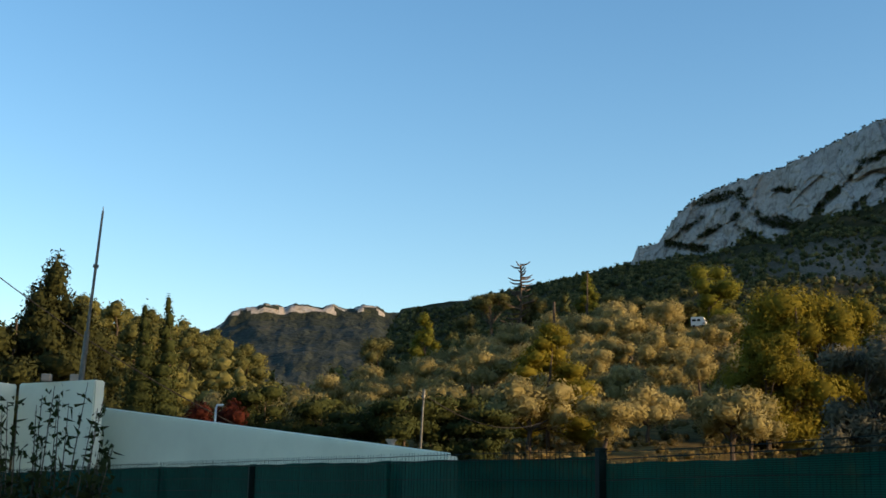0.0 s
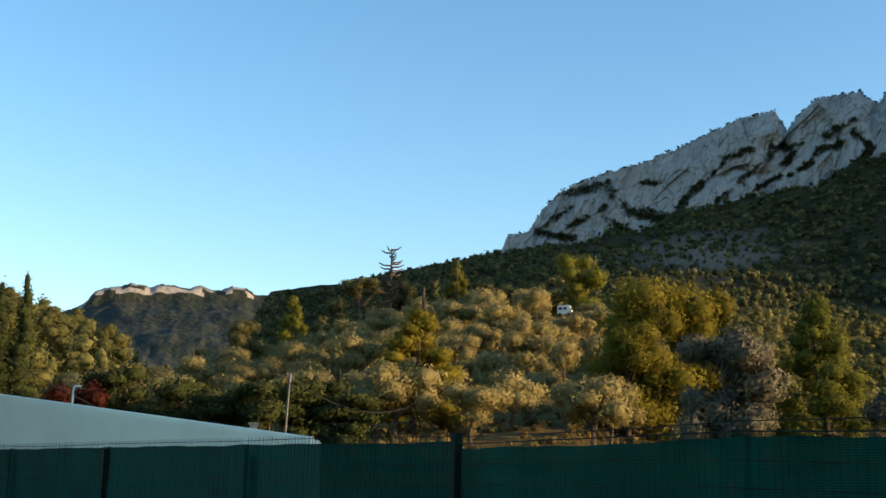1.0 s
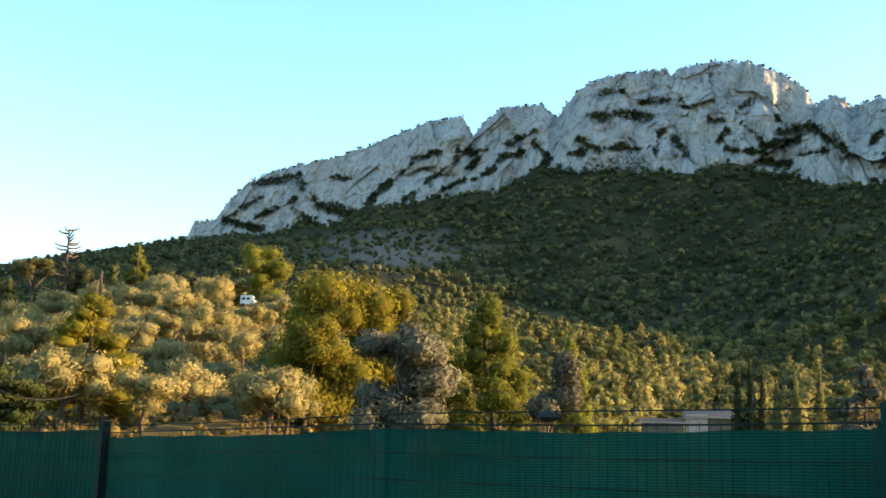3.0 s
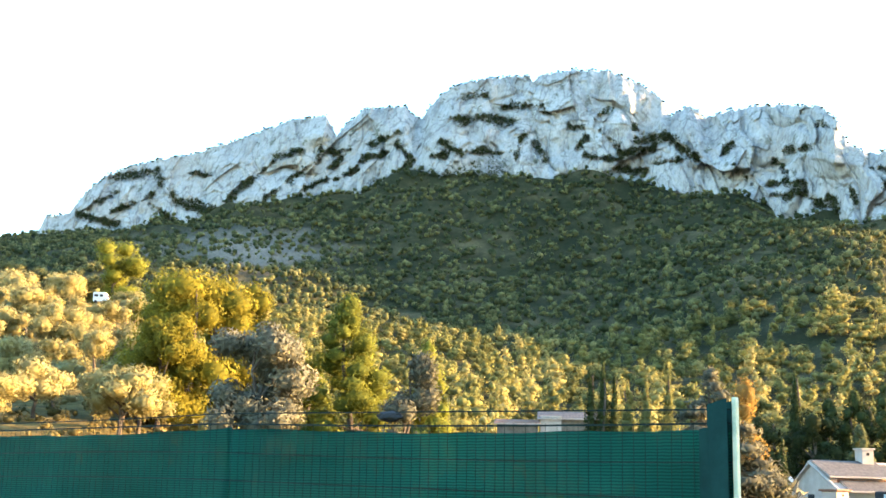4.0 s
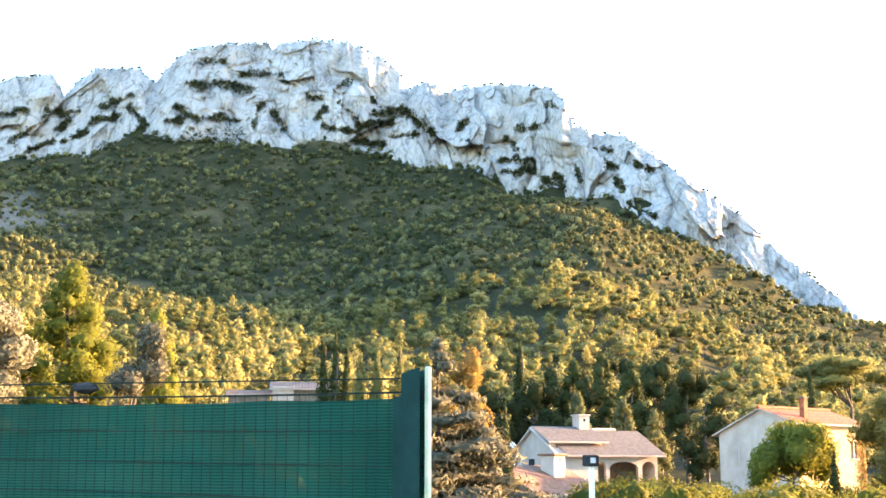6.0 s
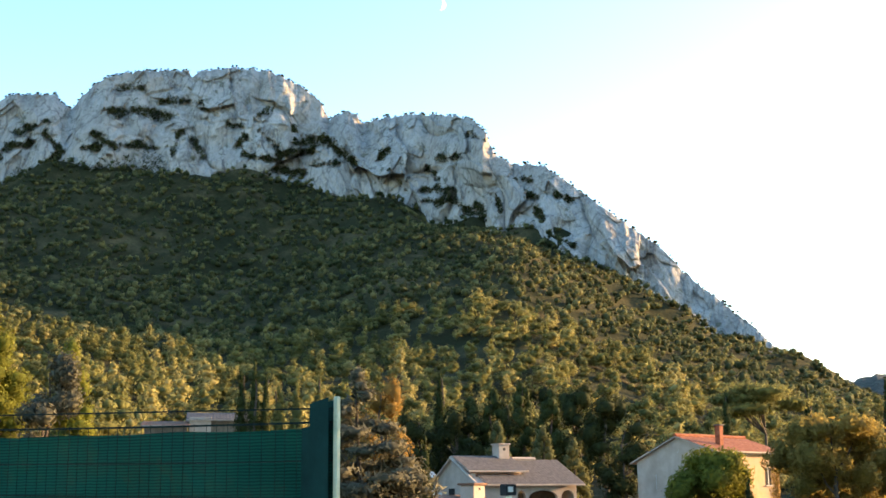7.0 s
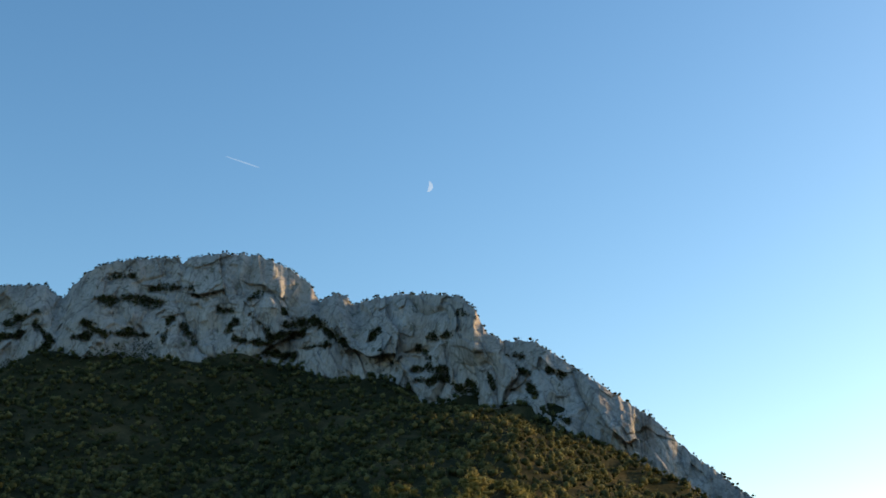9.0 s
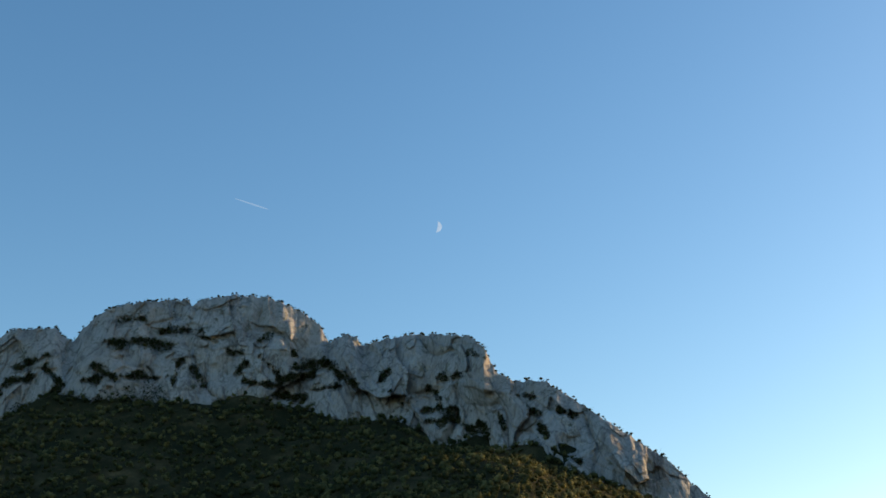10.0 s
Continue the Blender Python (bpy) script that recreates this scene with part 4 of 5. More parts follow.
place_tree("cedar_tree", 26.6, 70, 6.7, "bushy", 4.0, M_CEDAR, "small grey-green cedar beyond the fence", "cedar tree", 5000, .16, long=2.4)
place_tree("pine_tree", 27.4, 92, 7.1, "pine", 4.0, M_PINE, PINE_L + ", slender", "pine tree", 4000, .18)
place_tree("pine_tree", 21.9, 104, 6.5, "bushy", 4.5, M_PINE, "round bushy pine in low sun", "pine tree", 3500, .2)
for a, e, w in ((35.0, 5.9, 1.6), (35.6, 6.35, 1.7), (36.1, 5.7, 1.6)):
    place_tree("cypress_tree", a, 105, e, "column", w, M_CYPRESS, "dark cypress beside the pale roof", "cypress", 3000, .17, "cypresses by the pale roof")
for a, e in ((36.8, 5.2), (37.6, 5.4), (38.6, 5.7)):
    place_tree("poplar_tree", a, 100, e, "column", 2.4, M_WOOD, "narrow tree with golden leaves", "tree", 2600, .18, "row of golden trees")
place_tree("cedar_tree", 40.7, 50, 5.9, "cone", 8.0, M_CEDAR, "large grey-green cedar beside the fence end", "cedar tree", 14000, .16, long=2.4)
place_tree("cedar_tree", 42.6, 54, 2.6, "cone", 3.2, M_CEDAR, "grey-green cedar before the white house", "cedar tree", 7000, .14, long=2.4)
place_tree("autumn_tree", 41.5, 80, 6.1, "bushy", 4.2, M_AUTUMN, "poplar with orange autumn leaves", "tree", 4200, .17)
place_tree("cypress_tree", 43.7, 62, 2.9, "column", .9, M_CYPRESS, "small slender cypress before the white house", "cypress", 2200, .11)
for a, r, e, w, k in ((44.2, 132, 5.75, 2.0, "column"), (45.6, 138, 4.6, 5, "pine"), (46.7, 128, 5.0, 4.5, "pine"), (48.0, 140, 5.3, 5.5, "pine"), (49.4, 130, 4.9, 5, "pine"),
                      (50.6, 138, 5.4, 6, "bushy"), (51.8, 128, 4.8, 6, "bushy"), (43.2, 126, 4.4, 5, "bushy"), (47.3, 150, 5.6, 6, "bushy"), (52.7, 122, 3.6, 6, "bushy"), (45.0, 126, 4.2, 6, "bushy"), (49.0, 148, 5.4, 7, "bushy")):
    place_tree("cypress_tree" if k == "column" else "dark_pine_tree", a, r, e, k, w, M_DARKTREE if k == "bushy" else M_CYPRESS, "dark evergreen tree behind the white house", "tree", 3200, .26, "dark trees behind the white house")
for a, r, e, w in ((46.9, 112, 3.5, 3), (49.0, 112, 3.2, 3.2), (50.4, 108, 2.6, 3.0)):
    place_tree("pine_tree", a, r, e, "pine", w, M_SCRUB, "young pine in low sun behind the white house", "pine tree", 2600, .18, "young pines")
place_tree("cypress_tree", 57.35, 132, 4.6, "column", 2.2, M_CYPRESS, "dark cypress behind the red-roofed house", "cypress", 3000, .18)
place_tree("stone_pine_tree", 58.9, 142, 5.1, "umbrella", 13, M_WOOD, "broad stone pine with a flat crown", "pine tree", 4500, .3, trunk=.3)
for a, r, e, w in ((60.7, 76, 3.4, 5.5), (62.0, 72, 3.9, 6), (63.2, 78, 3.4, 5), (65.5, 75, 3.3, 6)):
    place_tree("willow_tree", a, r, e, "bushy", w, M_GOLD, "weeping tree with golden hanging leaves", "tree", 5000, .2, "golden trees by the roadside", long=2.6)
place_tree("cypress_tree", 64.4, 82, 4.95, "column", 1.3, M_CYPRESS, "tall thin dark cypress", "cypress", 2800, .14)
place_tree("cypress_tree", 60.9, 150, 4.9, "column", 2.0, M_CYPRESS, "dark cypress at the foot of the slope", "cypress", 2400, .2)
place_tree("round_tree", 56.5, 78, 2.75, "dome", 7.0, M_PINE, "round leafy tree before the red-roofed house", "tree", 8500, .2, trunk=.13)
place_tree("cypress_tree", 58.3, 66, .7, "column", .8, M_CYPRESS, "small dark cypress before the red-roofed house", "cypress", 1800, .1)
for a, r, e, w, k in ((6.9, 182, 10.7, 5, "pine"), (7.9, 178, 9.9, 6, "bushy"), (9.2, 176, 9.8, 6, "bushy"), (4.2, 186, 9.9, 6, "bushy"), (2.3, 190, 10.0, 8, "umbrella"), (1.2, 180, 8.9, 6, "bushy"), (-.8, 176, 8.8, 5, "pine"), (-3.0, 172, 7.8, 7, "bushy"), (11.2, 172, 9.4, 6, "bushy")):
    place_tree("crest_tree", a, r, e, k, w, M_SCRUB if k != "pine" else M_PINE, "evergreen tree on the crest above the grove", "tree", 2600, .28, "trees on the crest")


# unseen trees added off to the right to shade the fence and low building
for x, y, h in ((56, 9, 22), (50, 7, 21), (44, 6, 20), (38, 3, 18), (32, 0, 16), (26, -4, 14)):
    r, az = math.hypot(x, y), math.degrees(math.atan2(x, y))
    place_tree("plane_tree", az, r, math.degrees(math.atan2(h - EYE, r)), "bushy", 13, M_OAK, "added tall tree out of view, shading fence and low building", "tree", 2600, 1.1, "roadside row of plane trees", trunk=.25)


def bare_tree():
    rng = np.random.default_rng(77)
    p = polar(3.75, 184)
    z = float(ground_z(p.x, p.y))
    h = EYE + 184 * math.tan(radians(11.25)) - z
    root = empty("bare_tree", pose(p.x, p.y, z), "dead conifer with bare grey branches on the crest", "tree")
    part("trunk", tube(bmesh.new(), [(0, 0, -.3), (.1, 0, h * .5), (0, .1, h)], [.3, .2, .08], 7), M_BARK, root)
    for k in range(40):
        f = .3 + .68 * k / 39
        a, reach = rng.uniform(0, 6.28), 2.6 * (1.25 - f) + .8
        b = tube(bmesh.new(), [(.08, 0, h * f), (reach * .6 * math.cos(a), reach * .6 * math.sin(a), h * f + .1), (reach * math.cos(a), reach * math.sin(a), h * f + .5)], [.15, .12, .07], 5)
        part("branch", b, M_BARK, root)


bare_tree()


# ======================= the fence =======================
FENCE_H = EYE + 0.38
TOPS = [-0.03, 0.018, 0.008, 0.025, 0.04] + [0.05] * 6   # the panels' tops against FENCE_H, post by post
POSTS = [(3.29, 3.34), (2.2, 5.83), (1.1, 8.3)] + [(1.1 - 1.537 * k, 8.3 + 2.407 * k) for k in range(1, 9)]


def cloth_material():
    """Woven green windbreak: fine ribs, a little light comes through."""
    m, nt, bsdf, out = nodes_of("green_shade_cloth")
    co = nt.nodes.new("ShaderNodeTexCoord")
    mp = add(nt, "ShaderNodeMapping", Scale=(1, 1, 1))
    nt.links.new(co.outputs["Object"], mp.inputs[0])
    wv = add(nt, "ShaderNodeTexWave", Scale=26.0, Distortion=1.6, Detail=2.0)
    wv.bands_direction = "Z"
    nt.links.new(mp.outputs[0], wv.inputs["Vector"])
    n = add(nt, "ShaderNodeTexNoise", Scale=1.6, Detail=5.0)
    nt.links.new(mp.outputs[0], n.inputs["Vector"])
    a = ramp(nt, wv.outputs["Fac"], [(0.15, (0.003, 0.046, 0.035)), (0.8, (0.005, 0.088, 0.066))]).outputs[0]
    b = ramp(nt, n.outputs[0], [(0.3, (0.5, 0.5, 0.5)), (0.7, (1.0, 1.0, 1.0))]).outputs[0]
    col = mixed(nt, 0.85, a, b, "MULTIPLY")
    nt.links.new(col, bsdf.inputs["Base Color"])
    bsdf.inputs["Roughness"].default_value = 0.9
    bsdf.inputs["Specular IOR Level"].default_value = 0.08
    tl = nt.nodes.new("ShaderNodeBsdfTranslucent"); nt.links.new(col, tl.inputs[0])
    m1 = nt.nodes.new("ShaderNodeMixShader"); m1.inputs[0].default_value = 0.45
    nt.links.new(bsdf.outputs[0], m1.inputs[1]); nt.links.new(tl.outputs[0], m1.inputs[2])
    tp = nt.nodes.new("ShaderNodeBsdfTransparent"); tp.inputs[0].default_value = (0.55, 0.9, 0.8, 1)
    holes = nt.nodes.new("ShaderNodeMath"); holes.operation = "MULTIPLY_ADD"
    nt.links.new(wv.outputs["Fac"], holes.inputs[0]); holes.inputs[1].default_value = -0.04; holes.inputs[2].default_value = 0.065
    m2 = nt.nodes.new("ShaderNodeMixShader")
    nt.links.new(holes.outputs[0], m2.inputs[0]); nt.links.new(m1.outputs[0], m2.inputs[1]); nt.links.new(tp.outputs[0], m2.inputs[2])
    nt.links.new(m2.outputs[0], out.inputs[0])
    return m


M_CLOTH = cloth_material()


M_FOLD = surface("dark_folded_cloth", [(0.3, (0.003, 0.020, 0.018)), (0.7, (0.006, 0.036, 0.031))], 9, rough=0.95, bump=0.3, dist=0.01)


def wire(bm, a, b, r):
    tube(bm, [a, b], [r, r], 4)


def build_fence():
    root = empty("fence", pose(*POSTS[0], 0), "green welded wire fence screened with shade cloth", "fence", kind="")
    o = Vector((*POSTS[0], 0))
    rng = np.random.default_rng(3)
    for k, q in enumerate(POSTS):
        q = Vector((*q, 0)) - o
        gz = float(ground_z(q.x + o.x, q.y + o.y))
        h = FENCE_H - (.13 if k % 2 or k > 5 else .05 if k > 2 else .0 if k else .008)
        p = part("post", boxm(-.03 if k else -.022, -.03, gz - .3, .03 if k else .004, .03 if k else -.012, h, bevel=.005), M_GREEN if k else M_PALE_GREEN, root, "" if k else "pale green square end post")
        p.location = q + (Vector((-.92, -.38, 0)) * -.09 if k % 2 else Vector())
        p.rotation_euler = (0, 0, math.atan2(-2.43, 1.0) + math.pi / 2)
        if k:
            part("post_cap", boxm(-.034, -.034, h, .034, .034, h + .014, bevel=.004), M_GREEN, p)
    for k in range(len(POSTS) - 1):
        a, b = Vector((*POSTS[k], 0)) - o, Vector((*POSTS[k + 1], 0)) - o
        d = (b - a).normalized()
        side = Vector((d.y, -d.x, 0))
        length = (b - a).length
        bm = bmesh.new()
        zt = FENCE_H - .02
        heights = [zt, zt - .05] + [zt - .19 - .135 * i for i in range(12)]
        for i, z in enumerate(heights):
            if z < .05:
                break
            sag = .012 * math.sin(k * 2.1 + i)
            path = [a + d * length * f + Vector((0, 0, z + TOPS[k] * (1 - f) + TOPS[k + 1] * f - sag * 4 * f * (1 - f))) for f in np.linspace(0, 1, 7)]
            tube(bm, path, [.0036 if i != 1 else .0048] * 7, 4)
        tall = 0.028 if k >= 2 else 0.0
        for i in range(1, int(length / .05)):
            p = a + d * (.05 * i)
            up = tall * rng.uniform(.8, 1.2) + TOPS[k] * (1 - .05 * i / length) + TOPS[k + 1] * .05 * i / length
            wire(bm, p + Vector((0, 0, .05)), p + Vector((rng.normal(0, .003), 0, zt + up - (.05 if k < 2 else 0))), .0011 if k < 2 else .0027)
        part("mesh_panel", bm, M_GREEN, root)
        nx, nz = 60, 16
        v, top = [], zt - (.085 if k < 2 else .035)
        for i in range(nx + 1):
            f = i / nx
            for j in range(nz + 1):
                g = j / nz
                z = .03 + (top + TOPS[k] * (1 - f) + TOPS[k + 1] * f - .03) * g
                if j == nz:
                    z += .005 * math.sin(f * 9 + k) + .003 * math.sin(f * 31 + k * 2) + .01 * (abs(f - .5) * 2) ** 4
                w = .012 * math.sin(f * 25 + k + g * 3) * (1 - .6 * g) + .006 * math.sin(f * 61 + g * 9)
                p = a + d * (length * (f * 1.03 - .015 if k else f)) + side * (.016 + abs(w))
                v.append((p.x, p.y, z))
        i, j = np.meshgrid(np.arange(nx), np.arange(nz), indexing="ij")
        m = nz + 1
        q = np.stack([i * m + j, (i + 1) * m + j, (i + 1) * m + j + 1, i * m + j + 1], -1).reshape(-1, 4)
        part("shade_cloth", mesh_arrays("shade_cloth", v, q, M_CLOTH, smooth=True), M_CLOTH, root)
    # cloth doubled round the end post
    bm = bmesh.new()
    a, b = Vector((0, 0, 0)), Vector((*POSTS[1], 0)) - o
    d = (b - a).normalized()
    for t0, t1, z0, z1, off in ((-.004, .12, .03, FENCE_H - .1, .035), (-.004, .085, .03, FENCE_H - .012, .045)):
        s = Vector((d.y, -d.x, 0)) * off
        for sg in (1, -1):
            vs = [bm.verts.new(p) for p in (d * t0 + s * sg + Vector((0, 0, z0)), d * t1 + s * sg + Vector((0, 0, z0)), d * t1 + s * sg * .5 + Vector((0, 0, z1 - .02)), d * t0 + s * sg + Vector((0, 0, z1)))]
            bm.faces.new(vs)
    part("cloth_fold", bm, M_FOLD, root, "cloth doubled round the end post")
    return d


build_fence()


def bundle():
    """A knot of dark cloth tied to the top wire."""
    a, b = Vector((*POSTS[0], 0)), Vector((*POSTS[1], 0))
    p = a.lerp(b, .60)
    bm = bmesh.new()
    bmesh.ops.create_icosphere(bm, subdivisions=3, radius=1)
    for v in bm.verts:
        k = 1 + .22 * noise.noise(v.co * 2.1) + .1 * noise.noise(v.co * 6)
        v.co = Vector((v.co.x * .07 * k, v.co.y * .03 * k, v.co.z * .024 * k))
    ob = part("cloth_bundle", bm, M_BLACK)
    ob.matrix_world = pose(p.x, p.y, FENCE_H - .04, 0, 0, math.degrees(math.atan2((b - a).y, (b - a).x)))
    tagged(ob, "dark cloth bundle tied to the top fence wire", "cloth")


bundle()


# ======================= the low building at the left =======================
def block_between(name, a, b, thick, z0, za, zb, mat, parent):
    """A wall from a to b whose top runs from za to zb."""
    bm = bmesh.new()
    d = (b - a).normalized()
    n = Vector((-d.y, d.x, 0)) * thick
    v = [bm.verts.new(p) for p in (a + Vector((0, 0, z0)), b + Vector((0, 0, z0)), b + n + Vector((0, 0, z0)), a + n + Vector((0, 0, z0)),
                                   a + Vector((0, 0, za)), b + Vector((0, 0, zb)), b + n + Vector((0, 0, zb)), a + n + Vector((0, 0, za)))]
    for f in ((3, 2, 1, 0), (4, 5, 6, 7), (0, 1, 5, 4), (1, 2, 6, 5), (2, 3, 7, 6), (3, 0, 4, 7)):
        bm.faces.new([v[i] for i in f])
    bmesh.ops.bevel(bm, geom=bm.edges[:], offset=.03, segments=2, affect="EDGES")
    return part(name, bm, mat, parent)


def low_building():
    root = empty("low_building", Matrix(), "low building with pale grey rendered walls and a flat top", "building")
    za, zb = EYE + 30 * math.tan(radians(3.9)), EYE + 22.6 * math.tan(radians(2.2))
    L, Rt = polar(-16.4, 30), polar(.4, 22.6)
    block_between("wall", L, Rt, .4, -.3, za, zb, M_RENDER_GREY, root)
    d = (Rt - L).normalized()
    n = Vector((-d.y, d.x, 0))
    part("coping", tube(bmesh.new(), [L + n * .1 + Vector((0, 0, za + .01)), Rt + n * .1 + Vector((0, 0, zb + .01))], [.05, .05], 6), M_RENDER_GREY, root)
    top = EYE + 28.5 * math.tan(radians(5.1))
    block_between("tower", polar(-19.05, 30.2), polar(-15.8, 28.2), .3, -.3, top, top, M_RENDER_GREY, root)
    block_between("tower_side", polar(-21.5, 29.0), polar(-19.1, 30.3), .3, -.3, top - .02, top - .02, M_RENDER_GREY, root)
    for az, w, h in ((-17.9, .10, .16), (-16.6, .13, .18)):
        p = polar(az, 29.2)
        part("vent", boxm(p.x - w, p.y - w, top, p.x + w, p.y + w, top + h, bevel=.02), M_RENDER_WHITE, root)
    m = empty("antenna_mast", Matrix.Translation(polar(-16.42, 29, top)) @ pose(0, 0, 0, 0, 2.6, 0), "tall tapering grey aerial mast on the building", "mast")
    hh = EYE + 29 * math.tan(radians(13.0)) - top
    part("sleeve", tube(bmesh.new(), [(0, 0, -.1), (0, 0, hh * .28)], [.065, .06], 10), M_STEEL, m)
    part("rod", tube(bmesh.new(), [(0, 0, hh * .25), (0, 0, hh * .66), (0, 0, hh * .97)], [.038, .034, .026], 8), M_STEEL, m)
    part("tip", tube(bmesh.new(), [(0, 0, hh * .96), (0, 0, hh)], [.02, .006], 6), M_STEEL, m)
    part("bracket", boxm(-.055, -.055, hh * .64, .055, .055, hh * .66, bevel=.01), M_STEEL, m)
    # small bent pipe on the roof
    p = from_el(-10.35, 27.2, 3.35)
    e = empty("roof_pipe", pose(p.x, p.y, p.z), "thin white bent pipe on the roof edge", "pipe")
    part("pipe", tube(bmesh.new(), [(0, 0, -.4), (0, 0, .35), (.03, 0, .42), (.16, 0, .42)], [.025] * 4, 6), M_WHITE, e)
    p = from_el(-2.2, 24.2, 2.62)
    part_ob = part("roof_vent", tube(bmesh.new(), [(0, 0, -.3), (0, 0, .05), (0, 0, .12)], [.07, .07, .12], 8), M_RENDER_WHITE)
    part_ob.matrix_world = pose(p.x, p.y, p.z)
    tagged(part_ob, "small pale vent on the roof edge", "vent")


low_building()


def street_lamp():
    p = polar(-.92, 53)
    z = float(ground_z(p.x, p.y))
    top = EYE + 53 * math.tan(radians(5.25))
    root = empty("lamp_post", pose(p.x, p.y, z, 0, 2.0, 0), "slim grey lamp post with a small grey head", "lamp post")
    part("pole", tube(bmesh.new(), [(0, 0, -.2), (0, 0, top - z - .4)], [.06, .045], 10), M_STEEL, root)
    part("head", tube(bmesh.new(), [(0, 0, top - z - .45), (0, 0, top - z - .38), (0, 0, top - z)], [.05, .075, .06], 10), M_STEEL, root)
    return p, top


def cable(points, r, label):
    ob = part("cable", tube(bmesh.new(), [tuple(p) for p in points], [r] * len(points), 5), M_BLACK)
    tagged(ob, label, "cable")


def hang(a, b, sag, n=14):
    return [a.lerp(b, f) - Vector((0, 0, 4 * sag * f * (1 - f))) for f in np.linspace(0, 1, n)]


LAMP, LAMP_TOP = street_lamp()
cable(hang(Vector((LAMP.x, LAMP.y, LAMP_TOP - .1)), from_el(5.0, 72, 3.9), .9), .022, "thin black cable sagging from the lamp post")
cable(hang(from_el(-24, 48, 12), from_el(-9.5, 46, 3.4), .5), .022, "thin black cable running down to the low building")

for az, r, e0, e1, w in ((5.35, 158, 8.3, 9.45, .22), (6.92, 178, 9.6, 10.85, .12)):
    q = from_el(az, r, e1)
    z = float(ground_z(q.x, q.y))
    ob = part("utility_pole", tube(bmesh.new(), [(0, 0, -.3), (0, 0, q.z - z)], [w, w * .8], 8), M_BARK)
    ob.matrix_world = pose(q.x, q.y, z)
    tagged(ob, "weathered wooden utility pole on the crest", "utility pole", "utility poles")


def van():
    p = polar(12.1, 166)
    z = float(ground_z(p.x, p.y)) + .3
    root = empty("camper_van", pose(p.x, p.y, z, 0, 0, -25) @ Matrix.Scale(.62, 4), "white camper van parked at the top of the clearing", "van")
    bm = bmesh.new()
    prof = [(-1.6, .35), (1.6, .35), (1.6, 1.2), (1.25, 1.95), (1.0, 2.35), (-1.6, 2.35)]
    f1 = [bm.verts.new((x, -.95, z0)) for x, z0 in prof]
    f2 = [bm.verts.new((x, .95, z0)) for x, z0 in prof]
    bm.faces.new(f1[::-1]); bm.faces.new(f2)
    for i in range(6):
        bm.faces.new((f1[i], f1[(i + 1) % 6], f2[(i + 1) % 6], f2[i]))
    bmesh.ops.bevel(bm, geom=bm.edges[:], offset=.08, segments=2, affect="EDGES")
    part("body", bm, M_WHITE, root)
    for x0, x1 in ((-1.3, -.5), (-.2, .5)):
        part("window", boxm(x0, -.975, 1.35, x1, -.955, 1.85, bevel=.005), M_DARK, root)
    part("windscreen", boxm(1.3, -.8, 1.3, 1.62, .8, 1.75, bevel=.01), M_DARK, root)
    for x in (-1.0, 1.0):
        for y in (-.88, .88):
            w = tube(bmesh.new(), [(x, y - .1, .3), (x, y + .1, .3)], [.32, .32], 14)
            part("wheel", w, M_BLACK, root)


van()


# ======================= the houses =======================
def tiled_roof(name, parent, x0, x1, y_eave, z_eave, y_ridge, z_ridge, mat, pitch=.28):
    """One slope of a clay-tiled roof: rows of half-round tiles from eave to ridge."""
    cols = int((x1 - x0) / pitch)
    sub, rows = 6, 10
    v = []
    for i in range(cols * sub + 1):
        x = x0 + (x1 - x0) * i / (cols * sub)
        wave = .018 * abs(math.sin(math.pi * i / sub))
        for j in range(rows + 1):
            f = j / rows
            v.append((x, y_eave + (y_ridge - y_eave) * f, z_eave + (z_ridge - z_eave) * f + wave + .02 * ((j * 3) % 2)))
    n, m = cols * sub + 1, rows + 1
    i, j = np.meshgrid(np.arange(n - 1), np.arange(m - 1), indexing="ij")
    q = np.stack([i * m + j, (i + 1) * m + j, (i + 1) * m + j + 1, i * m + j + 1], -1).reshape(-1, 4)
    if y_ridge < y_eave:
        q = q[:, ::-1]
    top = part(name, mesh_arrays(name, v, q, mat), mat, parent)
    # the boards beneath
    bm = bmesh.new()
    t = .12
    pts = [(x0, y_eave, z_eave - t), (x1, y_eave, z_eave - t), (x1, y_ridge, z_ridge - t), (x0, y_ridge, z_ridge - t)]
    a = [bm.verts.new(p) for p in pts]
    b = [bm.verts.new((p[0], p[1], p[2] + t - .01)) for p in pts]
    bm.faces.new(a[::-1]); bm.faces.new(b)
    for k in range(4):
        bm.faces.new((a[k], a[(k + 1) % 4], b[(k + 1) % 4], b[k]))
    bmesh.ops.recalc_face_normals(bm, faces=bm.faces[:])
    part("roof_deck", bm, M_RENDER_WHITE, parent)
    return top


def gable_body(x0, x1, y0, y1, z0, ze, zr, yr):
    bm = bmesh.new()
    prof = [(y0, z0), (y1, z0), (y1, ze), (yr, zr), (y0, ze)]
    a = [bm.verts.new((x0, y, z)) for y, z in prof]
    b = [bm.verts.new((x1, y, z)) for y, z in prof]
    bm.faces.new(a); bm.faces.new(b[::-1])
    for i in range(5):
        bm.faces.new((a[i], b[i], b[(i + 1) % 5], a[(i + 1) % 5]))
    bmesh.ops.recalc_face_normals(bm, faces=bm.faces[:])
    return bm


